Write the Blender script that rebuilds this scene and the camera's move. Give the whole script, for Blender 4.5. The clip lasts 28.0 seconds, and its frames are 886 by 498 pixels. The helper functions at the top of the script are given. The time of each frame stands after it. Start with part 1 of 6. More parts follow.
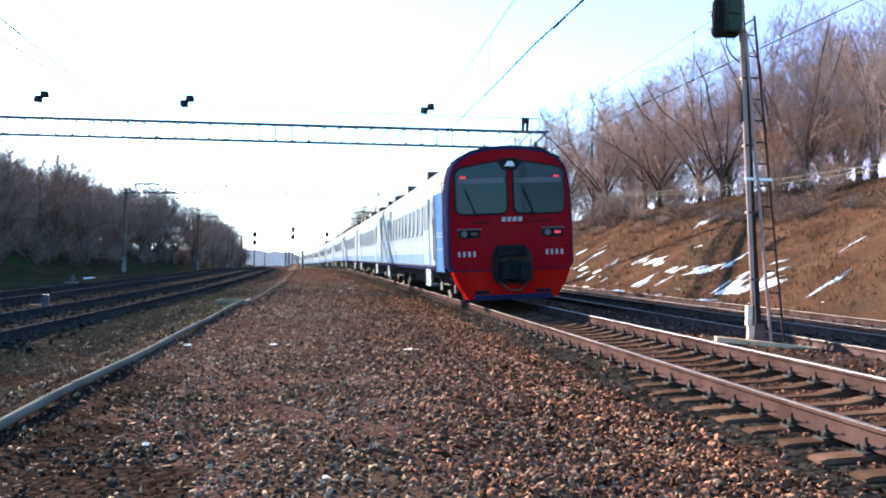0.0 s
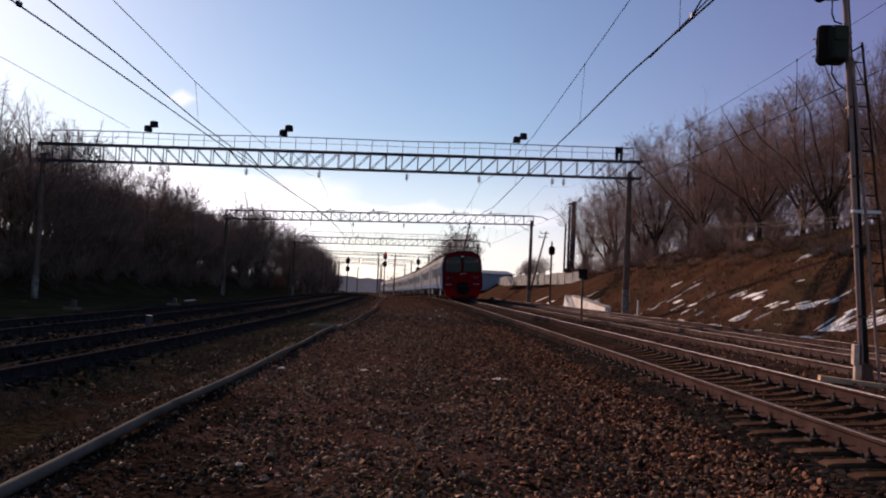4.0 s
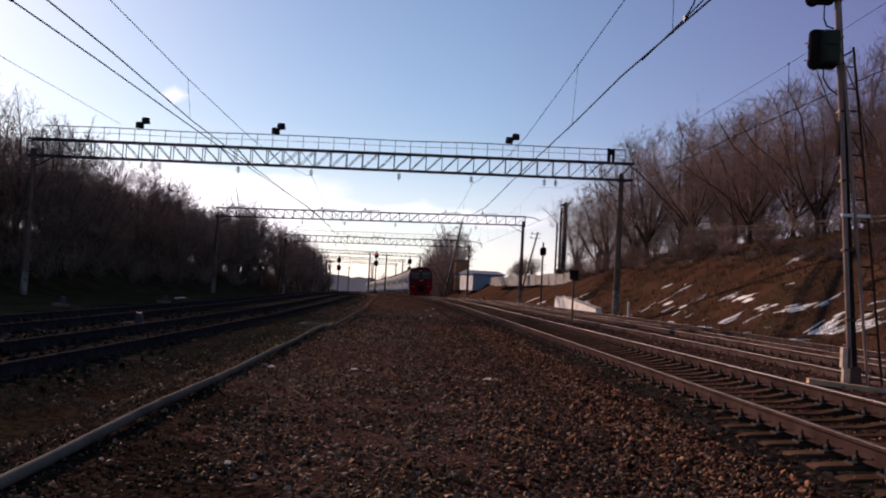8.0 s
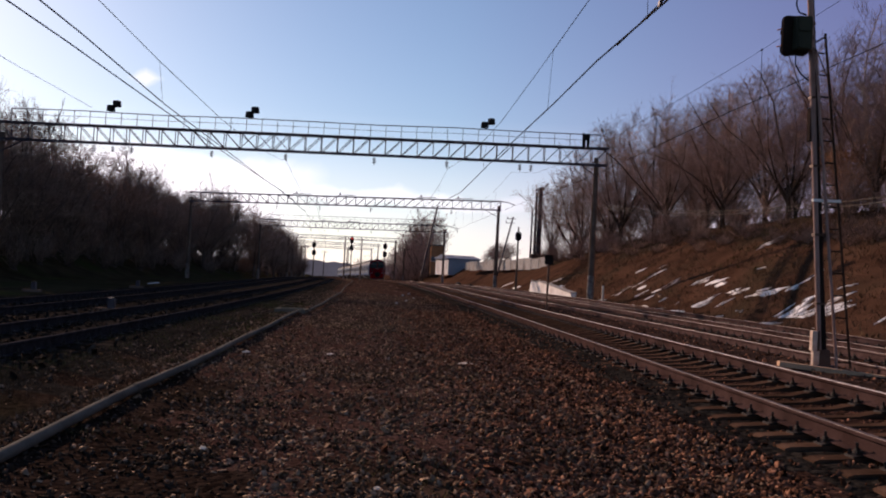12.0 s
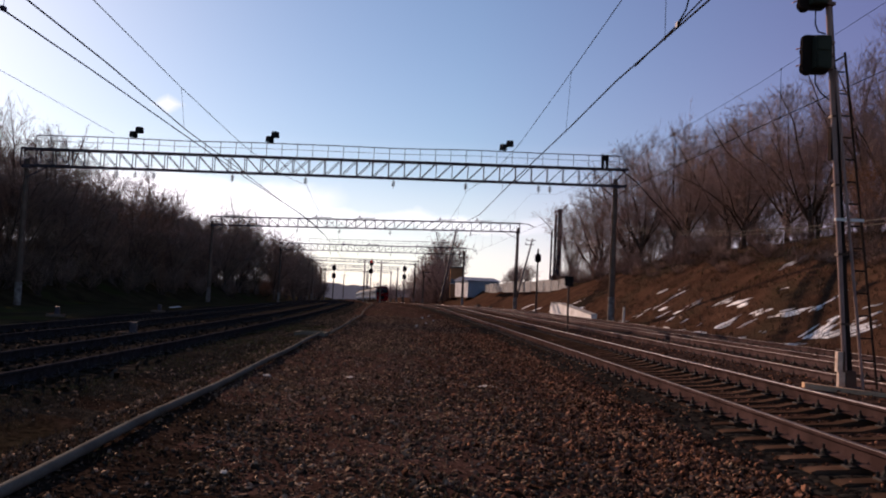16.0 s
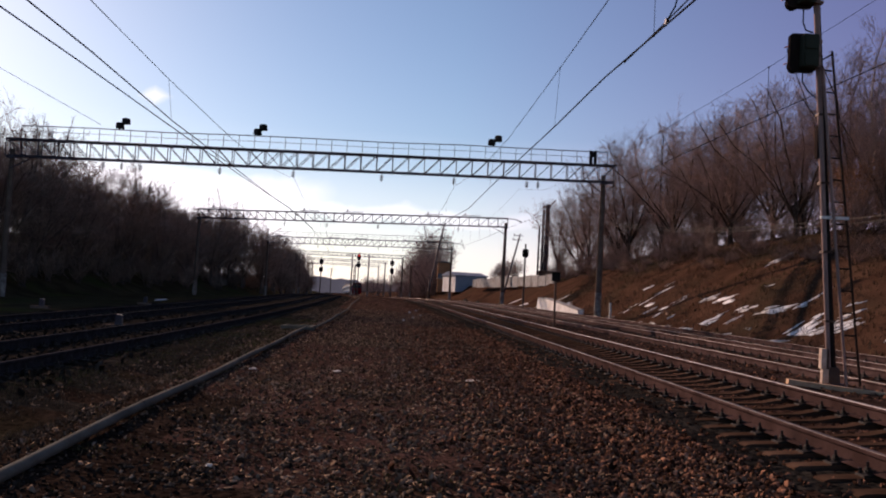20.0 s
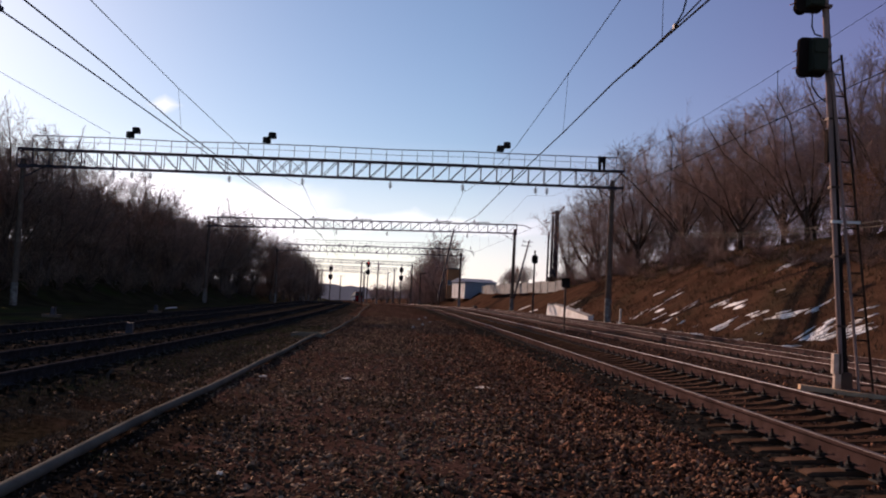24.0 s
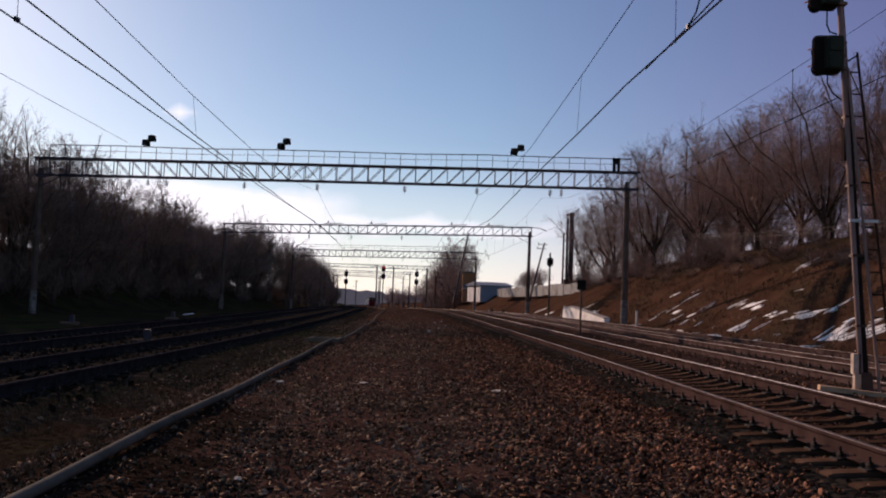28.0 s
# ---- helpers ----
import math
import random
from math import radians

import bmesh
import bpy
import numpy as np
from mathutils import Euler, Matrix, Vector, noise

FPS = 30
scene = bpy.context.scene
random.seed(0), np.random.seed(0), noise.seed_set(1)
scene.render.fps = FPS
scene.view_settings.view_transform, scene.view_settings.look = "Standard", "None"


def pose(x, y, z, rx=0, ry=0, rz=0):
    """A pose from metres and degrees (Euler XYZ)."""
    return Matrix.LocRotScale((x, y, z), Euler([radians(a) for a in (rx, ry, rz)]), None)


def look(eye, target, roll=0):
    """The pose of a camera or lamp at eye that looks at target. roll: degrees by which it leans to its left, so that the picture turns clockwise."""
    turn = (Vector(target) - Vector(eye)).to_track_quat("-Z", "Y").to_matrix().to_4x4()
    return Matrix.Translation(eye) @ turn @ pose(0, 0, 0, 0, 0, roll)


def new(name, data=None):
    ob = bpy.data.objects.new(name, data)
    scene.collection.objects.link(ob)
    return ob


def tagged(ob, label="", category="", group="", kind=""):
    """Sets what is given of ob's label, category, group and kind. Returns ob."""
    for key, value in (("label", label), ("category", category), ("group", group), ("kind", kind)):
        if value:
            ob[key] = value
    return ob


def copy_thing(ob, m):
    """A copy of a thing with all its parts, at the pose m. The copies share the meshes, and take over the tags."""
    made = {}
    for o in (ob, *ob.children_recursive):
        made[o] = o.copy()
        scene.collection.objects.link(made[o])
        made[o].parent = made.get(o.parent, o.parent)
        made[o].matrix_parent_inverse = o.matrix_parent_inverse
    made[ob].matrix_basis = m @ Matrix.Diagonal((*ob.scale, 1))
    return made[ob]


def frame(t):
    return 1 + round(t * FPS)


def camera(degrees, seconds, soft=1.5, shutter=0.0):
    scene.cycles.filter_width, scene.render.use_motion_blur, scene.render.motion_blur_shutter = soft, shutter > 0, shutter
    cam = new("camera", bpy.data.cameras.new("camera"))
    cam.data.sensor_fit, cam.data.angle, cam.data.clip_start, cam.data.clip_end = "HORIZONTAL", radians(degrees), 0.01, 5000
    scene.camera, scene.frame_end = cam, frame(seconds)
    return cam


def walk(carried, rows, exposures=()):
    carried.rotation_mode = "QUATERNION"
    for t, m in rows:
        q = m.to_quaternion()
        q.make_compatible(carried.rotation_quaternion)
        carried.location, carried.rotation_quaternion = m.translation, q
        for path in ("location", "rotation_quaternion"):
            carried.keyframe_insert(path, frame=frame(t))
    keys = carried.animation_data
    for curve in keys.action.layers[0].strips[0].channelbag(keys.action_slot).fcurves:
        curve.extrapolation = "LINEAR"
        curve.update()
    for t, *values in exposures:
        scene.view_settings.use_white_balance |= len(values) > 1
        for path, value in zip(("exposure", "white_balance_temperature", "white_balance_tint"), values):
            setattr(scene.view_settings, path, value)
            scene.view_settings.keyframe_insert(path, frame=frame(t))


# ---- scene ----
# One curved main line in a cutting; a suburban train runs away from a camera that stands beside it.
# x right, y along the view, z up from the rail heads of the main track.
EYE = (0.0, 0.0, 1.19)
# seconds, yaw to the left, pitch up, lean to the left
CAMERA_ROWS = [
    (0, -5.483, 0.802, 1.488),
    (0.2, -4.112, 1.395, 1.527),
    (0.4, -2.91, 2.346, 2.398),
    (0.5, -2.649, 2.556, 2.601),
    (0.6, -2.431, 2.775, 2.944),
    (0.8, -1.985, 2.099, 2.961),
    (1, -0.944, 1.684, 2.993),
    (1.5, 0.56, 3.012, 2.457),
    (2, 0.486, 3.246, 2.441),
    (2.5, 0.748, 3.278, 2.719),
    (3, 0.48, 2.945, 2.449),
    (3.5, 0.618, 2.678, 2.478),
    (5.5, 0.66, 2.376, 2.959),
    (6, 0.561, 2.485, 2.983),
    (6.5, 0.383, 2.993, 2.916),
    (7, 0.387, 2.821, 3.007),
    (7.5, 0.198, 2.535, 3.103),
    (8, 0.128, 2.544, 3.132),
    (8.5, 0.295, 2.494, 3.019),
    (9, 0.038, 2.357, 2.863),
    (9.5, -0.282, 1.842, 2.692),
    (10, -0.693, 1.498, 2.586),
    (10.5, -1.09, 1.71, 2.659),
    (11, -0.982, 1.819, 2.878),
    (11.5, -1.254, 1.821, 3.021),
    (12, -1.581, 1.605, 3.042),
    (12.5, -1.646, 1.504, 3.072),
    (14.5, -0.892, 1.714, 2.581),
    (15, -0.48, 1.946, 2.386),
    (15.5, -0.434, 2.784, 2.605),
    (16, -0.194, 3.047, 2.695),
    (16.5, 0.017, 2.819, 2.846),
    (17, -0.203, 2.676, 2.987),
    (17.5, -0.434, 2.266, 2.858),
    (18, -0.709, 2.197, 2.719),
    (18.5, -1.251, 2.356, 2.739),
    (19, -1.462, 2.77, 2.93),
    (19.5, -1.233, 2.153, 2.971),
    (20, -1.045, 2.722, 3.113),
    (20.5, -0.79, 3.155, 2.821),
    (21, -0.602, 2.954, 2.655),
    (21.5, -0.585, 3.038, 2.324),
    (23.5, -0.535, 3.368, 2.662),
    (24, -0.399, 3.14, 2.817),
    (24.5, -0.026, 3.299, 2.824),
    (25, 0.001, 3.494, 2.756),
    (25.5, 0.215, 3.419, 2.77),
    (26, 0.234, 3.617, 2.68),
    (26.5, 0.27, 3.377, 2.631),
    (27, 0.489, 3.448, 2.366),
    (27.5, 0.439, 3.477, 2.383),
    (28, 0.622, 3.344, 2.211),
]

cam = camera(55.2, 28.0, soft=2.0)
walk(cam, [(t, pose(EYE[0], EYE[1], EYE[2], 90 + p, 0, y) @ pose(0, 0, 0, 0, 0, r)) for t, y, p, r in CAMERA_ROWS],
     exposures=[(t, e + (0.37 if t < 0.9 else 0.5), *((5180, 1) if t < 0.2 else (5520, 11) if t < 0.5 else (5850, 17) if t < 0.8 else (6080, 20) if t < 1.2 else (6450, 29) if t < 24 else (6350, 27.5))) for t, e in ((0, 2.2), (0.3, 1.82), (0.6, 1.1), (1.0, 0.45), (1.5, -0.35), (2.0, -0.45), (3.0, -0.4), (21, -0.42), (23.8, -0.42), (24.8, -0.58), (28, -0.62))])

# ---- light ----
SUN_SIDE, SUN_UP = 34.5, 20.0
sun_way = Vector((-math.sin(radians(SUN_SIDE)) * math.cos(radians(SUN_UP)), math.cos(radians(SUN_SIDE)) * math.cos(radians(SUN_UP)), math.sin(radians(SUN_UP))))
sun = new("sun", bpy.data.lights.new("sun", "SUN"))
sun.data.energy, sun.data.angle, sun.data.color = 4.8, radians(0.6), (1.0, 0.77, 0.55)
sun.matrix_basis = look(sun_way * 100, (0, 0, 0))
world = bpy.data.worlds.new("sky")
scene.world = world
world.use_nodes = True
wn, wl = world.node_tree.nodes, world.node_tree.links
wn.clear()
sky = wn.new("ShaderNodeTexSky")
sky.sky_type, sky.sun_disc = "NISHITA", False
sky.sun_elevation, sky.sun_rotation = radians(SUN_UP), radians(-SUN_SIDE)
sky.air_density, sky.dust_density, sky.ozone_density = 1.0, 0.27, 2.6
w_bg, w_out = wn.new("ShaderNodeBackground"), wn.new("ShaderNodeOutputWorld")
w_bg.inputs["Strength"].default_value = 0.09
# thin broken cloud low over the horizon
w_co, w_map, w_cl = wn.new("ShaderNodeTexCoord"), wn.new("ShaderNodeMapping"), wn.new("ShaderNodeTexNoise")
w_map.inputs["Scale"].default_value = (1.3, 1.3, 5.0)
w_cl.inputs["Scale"].default_value, w_cl.inputs["Detail"].default_value = 2.0, 4.0
w_sep, w_low, w_ramp, w_mul, w_mix = wn.new("ShaderNodeSeparateXYZ"), wn.new("ShaderNodeMapRange"), wn.new("ShaderNodeMapRange"), wn.new("ShaderNodeMath"), wn.new("ShaderNodeMixRGB")
for key, v in (("From Min", 0.18), ("From Max", 0.05), ("To Min", 0.0), ("To Max", 1.0)):
    w_low.inputs[key].default_value = v
for key, v in (("From Min", 0.40), ("From Max", 0.66), ("To Min", 0.0), ("To Max", 0.4)):
    w_ramp.inputs[key].default_value = v
w_mul.operation = "MULTIPLY"
w_mix.inputs["Color2"].default_value = (13.3, 12.75, 13.1, 1)
wl.new(w_co.outputs["Generated"], w_map.inputs["Vector"]), wl.new(w_map.outputs[0], w_cl.inputs["Vector"])
wl.new(w_co.outputs["Generated"], w_sep.inputs[0]), wl.new(w_sep.outputs["Z"], w_low.inputs["Value"])
wl.new(w_cl.outputs["Fac"], w_ramp.inputs["Value"])
wl.new(w_low.outputs[0], w_mul.inputs[0]), wl.new(w_ramp.outputs[0], w_mul.inputs[1])
w_rim, w_max = wn.new("ShaderNodeMapRange"), wn.new("ShaderNodeMath")
for key, v in (("From Min", 0.16), ("From Max", 0.0), ("To Min", 0.0), ("To Max", 0.5)):
    w_rim.inputs[key].default_value = v
w_max.operation = "MAXIMUM"
# a bright bank of cloud low on the sunward side, and a thin streak that runs on from it
w_fine, w_az, w_rag, w_zz = wn.new("ShaderNodeTexNoise"), wn.new("ShaderNodeMath"), wn.new("ShaderNodeMath"), wn.new("ShaderNodeMath")
w_fine.inputs["Scale"].default_value, w_fine.inputs["Detail"].default_value = 14.0, 5.0
w_az.operation, w_rag.operation, w_zz.operation = "DIVIDE", "MULTIPLY_ADD", "ADD"
w_rag.inputs[1].default_value, w_rag.inputs[2].default_value = 0.045, -0.0225
wl.new(w_co.outputs["Generated"], w_fine.inputs["Vector"]), wl.new(w_fine.outputs["Fac"], w_rag.inputs[0])
wl.new(w_sep.outputs["X"], w_az.inputs[0]), wl.new(w_sep.outputs["Y"], w_az.inputs[1])
wl.new(w_sep.outputs["Z"], w_zz.inputs[0]), wl.new(w_rag.outputs[0], w_zz.inputs[1])


def sky_range(socket, lo, hi, top):
    node = wn.new("ShaderNodeMapRange")
    for key, v in (("From Min", lo), ("From Max", hi), ("To Min", 0.0), ("To Max", top)):
        node.inputs[key].default_value = v
    wl.new(socket, node.inputs["Value"])
    return node.outputs[0]


def sky_math(operation, a, b):
    node = wn.new("ShaderNodeMath")
    node.operation = operation
    for socket, v in zip(node.inputs, (a, b)):
        if isinstance(v, float):
            socket.default_value = v
        else:
            wl.new(v, socket)
    return node.outputs[0]


ahead = sky_range(w_sep.outputs["Y"], 0.1, 0.4, 1.0)
bank_cloud = sky_math("MULTIPLY", sky_range(w_zz.outputs[0], 0.125, 0.105, 0.95), sky_range(w_az.outputs[0], -0.09, -0.19, 1.0))
streak = sky_math("MULTIPLY", sky_range(sky_math("ABSOLUTE", sky_math("SUBTRACT", w_zz.outputs[0], 0.083), 0.0), 0.018, 0.004, 0.7), sky_range(w_az.outputs[0], 0.22, 0.03, 1.0))
low_cloud = sky_math("MULTIPLY", sky_math("MAXIMUM", bank_cloud, streak), ahead)
w_top = wn.new("ShaderNodeMath")
w_top.operation = "MAXIMUM"
# one small flat puff above it
off_az = sky_math("DIVIDE", sky_math("ABSOLUTE", sky_math("ADD", w_az.outputs[0], 0.332), 0.0), 0.022)
off_z = sky_math("DIVIDE", sky_math("ABSOLUTE", sky_math("ADD", sky_math("MULTIPLY", w_rag.outputs[0], 0.5), sky_math("SUBTRACT", w_sep.outputs["Z"], 0.194)), 0.0), 0.012)
puff = sky_math("MULTIPLY", sky_range(sky_math("ADD", off_az, off_z), 1.1, 0.1, 0.7), ahead)
wl.new(sky_math("MAXIMUM", low_cloud, puff), w_top.inputs[0])
wl.new(w_sep.outputs["Z"], w_rim.inputs["Value"]), wl.new(w_rim.outputs[0], w_max.inputs[0]), wl.new(w_mul.outputs[0], w_max.inputs[1])
sunward = sky_math("ADD", sky_range(w_sep.outputs["Y"], -0.6, 0.6, 0.75), 0.25)
wl.new(sky_math("MULTIPLY", w_max.outputs[0], sunward), w_top.inputs[1]), wl.new(w_top.outputs[0], w_mix.inputs["Fac"]), wl.new(sky.outputs[0], w_mix.inputs["Color1"])
w_hue, w_tint = wn.new("ShaderNodeMixRGB"), wn.new("ShaderNodeMixRGB")
w_tint.inputs["Color1"].default_value, w_tint.inputs["Color2"].default_value = (1.01, 1.075, 1.02, 1), (1.015, 0.70, 0.855, 1)
w_hue.blend_type, w_hue.inputs["Fac"].default_value = "MULTIPLY", 1.0
wl.new(sky_math("MULTIPLY", sky_range(w_az.outputs[0], 0.03, 0.6, 1.0), ahead), w_tint.inputs["Fac"])
wl.new(w_mix.outputs[0], w_hue.inputs["Color1"]), wl.new(w_tint.outputs[0], w_hue.inputs["Color2"])
wl.new(w_hue.outputs[0], w_bg.inputs["Color"]), wl.new(w_bg.outputs[0], w_out.inputs[0])


# ---- materials ----
def surface(name, a, b, scale=4.0, rough=0.8, metal=0.0, bump=0.3, fine=60.0, spread=0.0, stain=None, mid=0.5, height=0.01):
    """Two colours in coarse noise, a fine grain over them, relief, and a spread of value from piece to piece."""
    m = bpy.data.materials.new(name)
    m.use_nodes = True
    n, l = m.node_tree.nodes, m.node_tree.links
    bsdf = n["Principled BSDF"]
    co = n.new("ShaderNodeTexCoord")
    big, small = n.new("ShaderNodeTexNoise"), n.new("ShaderNodeTexNoise")
    big.inputs["Scale"].default_value, big.inputs["Detail"].default_value = scale, 5
    small.inputs["Scale"].default_value, small.inputs["Detail"].default_value = fine, 3
    l.new(co.outputs["Object"], big.inputs["Vector"]), l.new(co.outputs["Object"], small.inputs["Vector"])
    ramp = n.new("ShaderNodeMapRange")
    ramp.inputs["From Min"].default_value, ramp.inputs["From Max"].default_value = mid - 0.15, mid + 0.15
    l.new(big.outputs["Fac"], ramp.inputs["Value"])
    mix = n.new("ShaderNodeMixRGB")
    mix.inputs["Color1"].default_value, mix.inputs["Color2"].default_value = (*a, 1), (*b, 1)
    l.new(ramp.outputs[0], mix.inputs["Fac"])
    grain = n.new("ShaderNodeMixRGB")
    grain.blend_type = "OVERLAY"
    grain.inputs["Fac"].default_value = 0.35
    l.new(mix.outputs[0], grain.inputs["Color1"]), l.new(small.outputs["Fac"], grain.inputs["Color2"])
    last = grain.outputs[0]
    if stain:
        mus, sm, sr = n.new("ShaderNodeTexNoise"), n.new("ShaderNodeMixRGB"), n.new("ShaderNodeMapRange")
        mus.inputs["Scale"].default_value, mus.inputs["Detail"].default_value = scale * 0.35, 6
        sr.inputs["From Min"].default_value, sr.inputs["From Max"].default_value = 0.52, 0.7
        sm.inputs["Color2"].default_value = (*stain, 1)
        l.new(co.outputs["Object"], mus.inputs["Vector"]), l.new(mus.outputs["Fac"], sr.inputs["Value"])
        l.new(sr.outputs[0], sm.inputs["Fac"]), l.new(last, sm.inputs["Color1"])
        last = sm.outputs[0]
    if spread:
        geo, hsv, vr, add = n.new("ShaderNodeNewGeometry"), n.new("ShaderNodeHueSaturation"), n.new("ShaderNodeMapRange"), n.new("ShaderNodeMath")
        inf, fr = n.new("ShaderNodeObjectInfo"), n.new("ShaderNodeMath")
        add.operation, fr.operation = "ADD", "FRACT"
        l.new(geo.outputs["Random Per Island"], add.inputs[0]), l.new(inf.outputs["Random"], add.inputs[1])
        pw = n.new("ShaderNodeMath")
        pw.operation = "POWER"
        pw.inputs[1].default_value = 1.8
        l.new(add.outputs[0], fr.inputs[0]), l.new(fr.outputs[0], pw.inputs[0]), l.new(pw.outputs[0], vr.inputs["Value"])
        vr.inputs["To Min"].default_value, vr.inputs["To Max"].default_value = 1 - spread, 1 + spread * 2.2
        l.new(vr.outputs[0], hsv.inputs["Value"]), l.new(last, hsv.inputs["Color"])
        last = hsv.outputs[0]
    l.new(last, bsdf.inputs["Base Color"])
    bsdf.inputs["Roughness"].default_value, bsdf.inputs["Metallic"].default_value = rough, metal
    if rough > 0.5:
        bsdf.inputs["Specular IOR Level"].default_value = 0.2 if rough < 0.84 else 0.0
    if bump:
        bp = n.new("ShaderNodeBump")
        bp.inputs["Strength"].default_value, bp.inputs["Distance"].default_value = bump, height
        l.new(small.outputs["Fac"], bp.inputs["Height"]), l.new(bp.outputs[0], bsdf.inputs["Normal"])
    return m


def pebbled(m, scale, strength):
    """Adds stone-sized cells of differing value and relief to a ground material."""
    n, l = m.node_tree.nodes, m.node_tree.links
    bsdf = n["Principled BSDF"]
    old = bsdf.inputs["Base Color"].links[0].from_socket
    co, cell = n.new("ShaderNodeTexCoord"), n.new("ShaderNodeTexVoronoi")
    cell.inputs["Scale"].default_value, cell.inputs["Randomness"].default_value = scale, 1.0
    sep, vr, hsv, bp = n.new("ShaderNodeSeparateColor"), n.new("ShaderNodeMapRange"), n.new("ShaderNodeHueSaturation"), n.new("ShaderNodeBump")
    l.new(co.outputs["Object"], cell.inputs["Vector"]), l.new(cell.outputs["Color"], sep.inputs[0])
    l.new(sep.outputs[0], vr.inputs["Value"])
    vr.inputs["To Min"].default_value, vr.inputs["To Max"].default_value = 0.45, 1.75
    l.new(vr.outputs[0], hsv.inputs["Value"]), l.new(old, hsv.inputs["Color"]), l.new(hsv.outputs[0], bsdf.inputs["Base Color"])
    bp.invert = True
    bp.inputs["Strength"].default_value, bp.inputs["Distance"].default_value = strength, 0.3 / scale
    l.new(cell.outputs["Distance"], bp.inputs["Height"])
    prev = bsdf.inputs["Normal"].links[0].from_socket
    l.new(prev, bp.inputs["Normal"]), l.new(bp.outputs[0], bsdf.inputs["Normal"])
    return m


def glass(name, tint, rough=0.05):
    m = bpy.data.materials.new(name)
    m.use_nodes = True
    b = m.node_tree.nodes["Principled BSDF"]
    b.inputs["Base Color"].default_value, b.inputs["Roughness"].default_value = (*tint, 1), rough
    b.inputs["Specular IOR Level"].default_value = 0.4
    return m


def glow(name, colour, power):
    m = bpy.data.materials.new(name)
    m.use_nodes = True
    b = m.node_tree.nodes["Principled BSDF"]
    b.inputs["Base Color"].default_value = (*colour, 1)
    b.inputs["Emission Color"].default_value, b.inputs["Emission Strength"].default_value = (*colour, 1), power
    return m


M_GRAVEL = pebbled(surface("gravel_bed", (0.0375, 0.0198, 0.0150), (0.061, 0.0332, 0.0260), 0.9, 0.95, bump=0.2, fine=24, stain=(0.046, 0.033, 0.0205), height=0.03), 30, 0.35)
M_BALLAST = pebbled(surface("ballast_bed", (0.0285, 0.0150, 0.0110), (0.048, 0.0260, 0.0190), 1.2, 0.95, bump=0.6, fine=22, stain=(0.01527, 0.008554, 0.005811), height=0.03), 13, 1.0)
# black tone: oil beside the main rail, shade painted in under the left tracks
M_SHADEBED = pebbled(surface("oily_and_shade_dark_ballast", (0.01338, 0.01116, 0.009667), (0.02379, 0.02008, 0.01635), 1.2, 0.95, bump=0.6, fine=22, height=0.03), 13, 1.0)
# dark tone also paints shade into a strip beside the pipe
M_VERGE = pebbled(surface("shade_dark_verge_soil", (0.0150, 0.0096, 0.0072), (0.028, 0.0182, 0.0135), 0.8, 0.95, bump=0.2, fine=24, stain=(0.0175, 0.0150, 0.0088), height=0.03), 20, 0.8)
M_SCRUB = surface("brown_leaf_mould", (0.030, 0.0175, 0.0125), (0.052, 0.031, 0.022), 0.6, 0.95, bump=1.0, fine=9, stain=(0.040, 0.030, 0.018), height=0.08)
M_DRYBALLAST = pebbled(surface("brown_track_ballast", (0.029, 0.0175, 0.0135), (0.049, 0.030, 0.0235), 1.2, 0.95, bump=0.6, fine=22, stain=(0.026, 0.0165, 0.0135), height=0.03), 13, 1.0)
# dark colours here carry the woods' shade on the left tracks and bank
M_DARKSLEEPER = surface("shade_dark_sleeper", (0.0208, 0.0169, 0.0143), (0.039, 0.0312, 0.026), 3.0, 0.9, bump=0.5, fine=60)
M_LITTER = surface("shade_dark_leaf_litter", (0.02772, 0.0216, 0.0132), (0.0504, 0.0408, 0.0216), 0.6, 0.95, bump=1.0, fine=9, stain=(0.03528, 0.0408, 0.0144), height=0.08)
M_GRASS = surface("dry_grass_bank", (0.049, 0.0248, 0.0158), (0.081, 0.0418, 0.0265), 0.5, 0.95, bump=1.0, fine=9, stain=(0.049, 0.0335, 0.021), height=0.08)
M_FIELD = surface("rough_ground", (0.06, 0.045, 0.027), (0.096, 0.072, 0.042), 0.3, 0.95, bump=0.6, fine=6, stain=(0.036, 0.03, 0.018), height=0.1)
M_STONE = surface("crushed_granite", (0.076, 0.0495, 0.0335), (0.188, 0.127, 0.088), 6.0, 0.85, bump=0.4, fine=80, spread=0.66, stain=(0.112, 0.079, 0.052))
M_STONE_RED = surface("reddish_crushed_granite", (0.068, 0.0315, 0.0195), (0.160, 0.078, 0.0490), 6.0, 0.85, bump=0.4, fine=80, spread=0.66, stain=(0.112, 0.070, 0.046))
# darkened copy of the stone, with the shade in its colour
M_SHADESTONE = surface("shade_dark_stone", (0.01801, 0.01474, 0.0131), (0.03685, 0.0303, 0.02457), 6.0, 0.9, bump=0.4, fine=80, spread=0.5)
M_RAIL = surface("rusty_rail_steel", (0.055, 0.034, 0.031), (0.094, 0.060, 0.055), 3.0, 0.85, 0.0, 0.2, 70, stain=(0.03671, 0.02281, 0.02009))
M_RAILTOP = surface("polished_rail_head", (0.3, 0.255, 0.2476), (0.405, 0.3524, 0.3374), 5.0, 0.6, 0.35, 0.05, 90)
M_RAILDULL = surface("dull_brown_rail_head", (0.15, 0.12, 0.113), (0.21, 0.172, 0.163), 5.0, 0.52, 0.4, 0.05, 90)
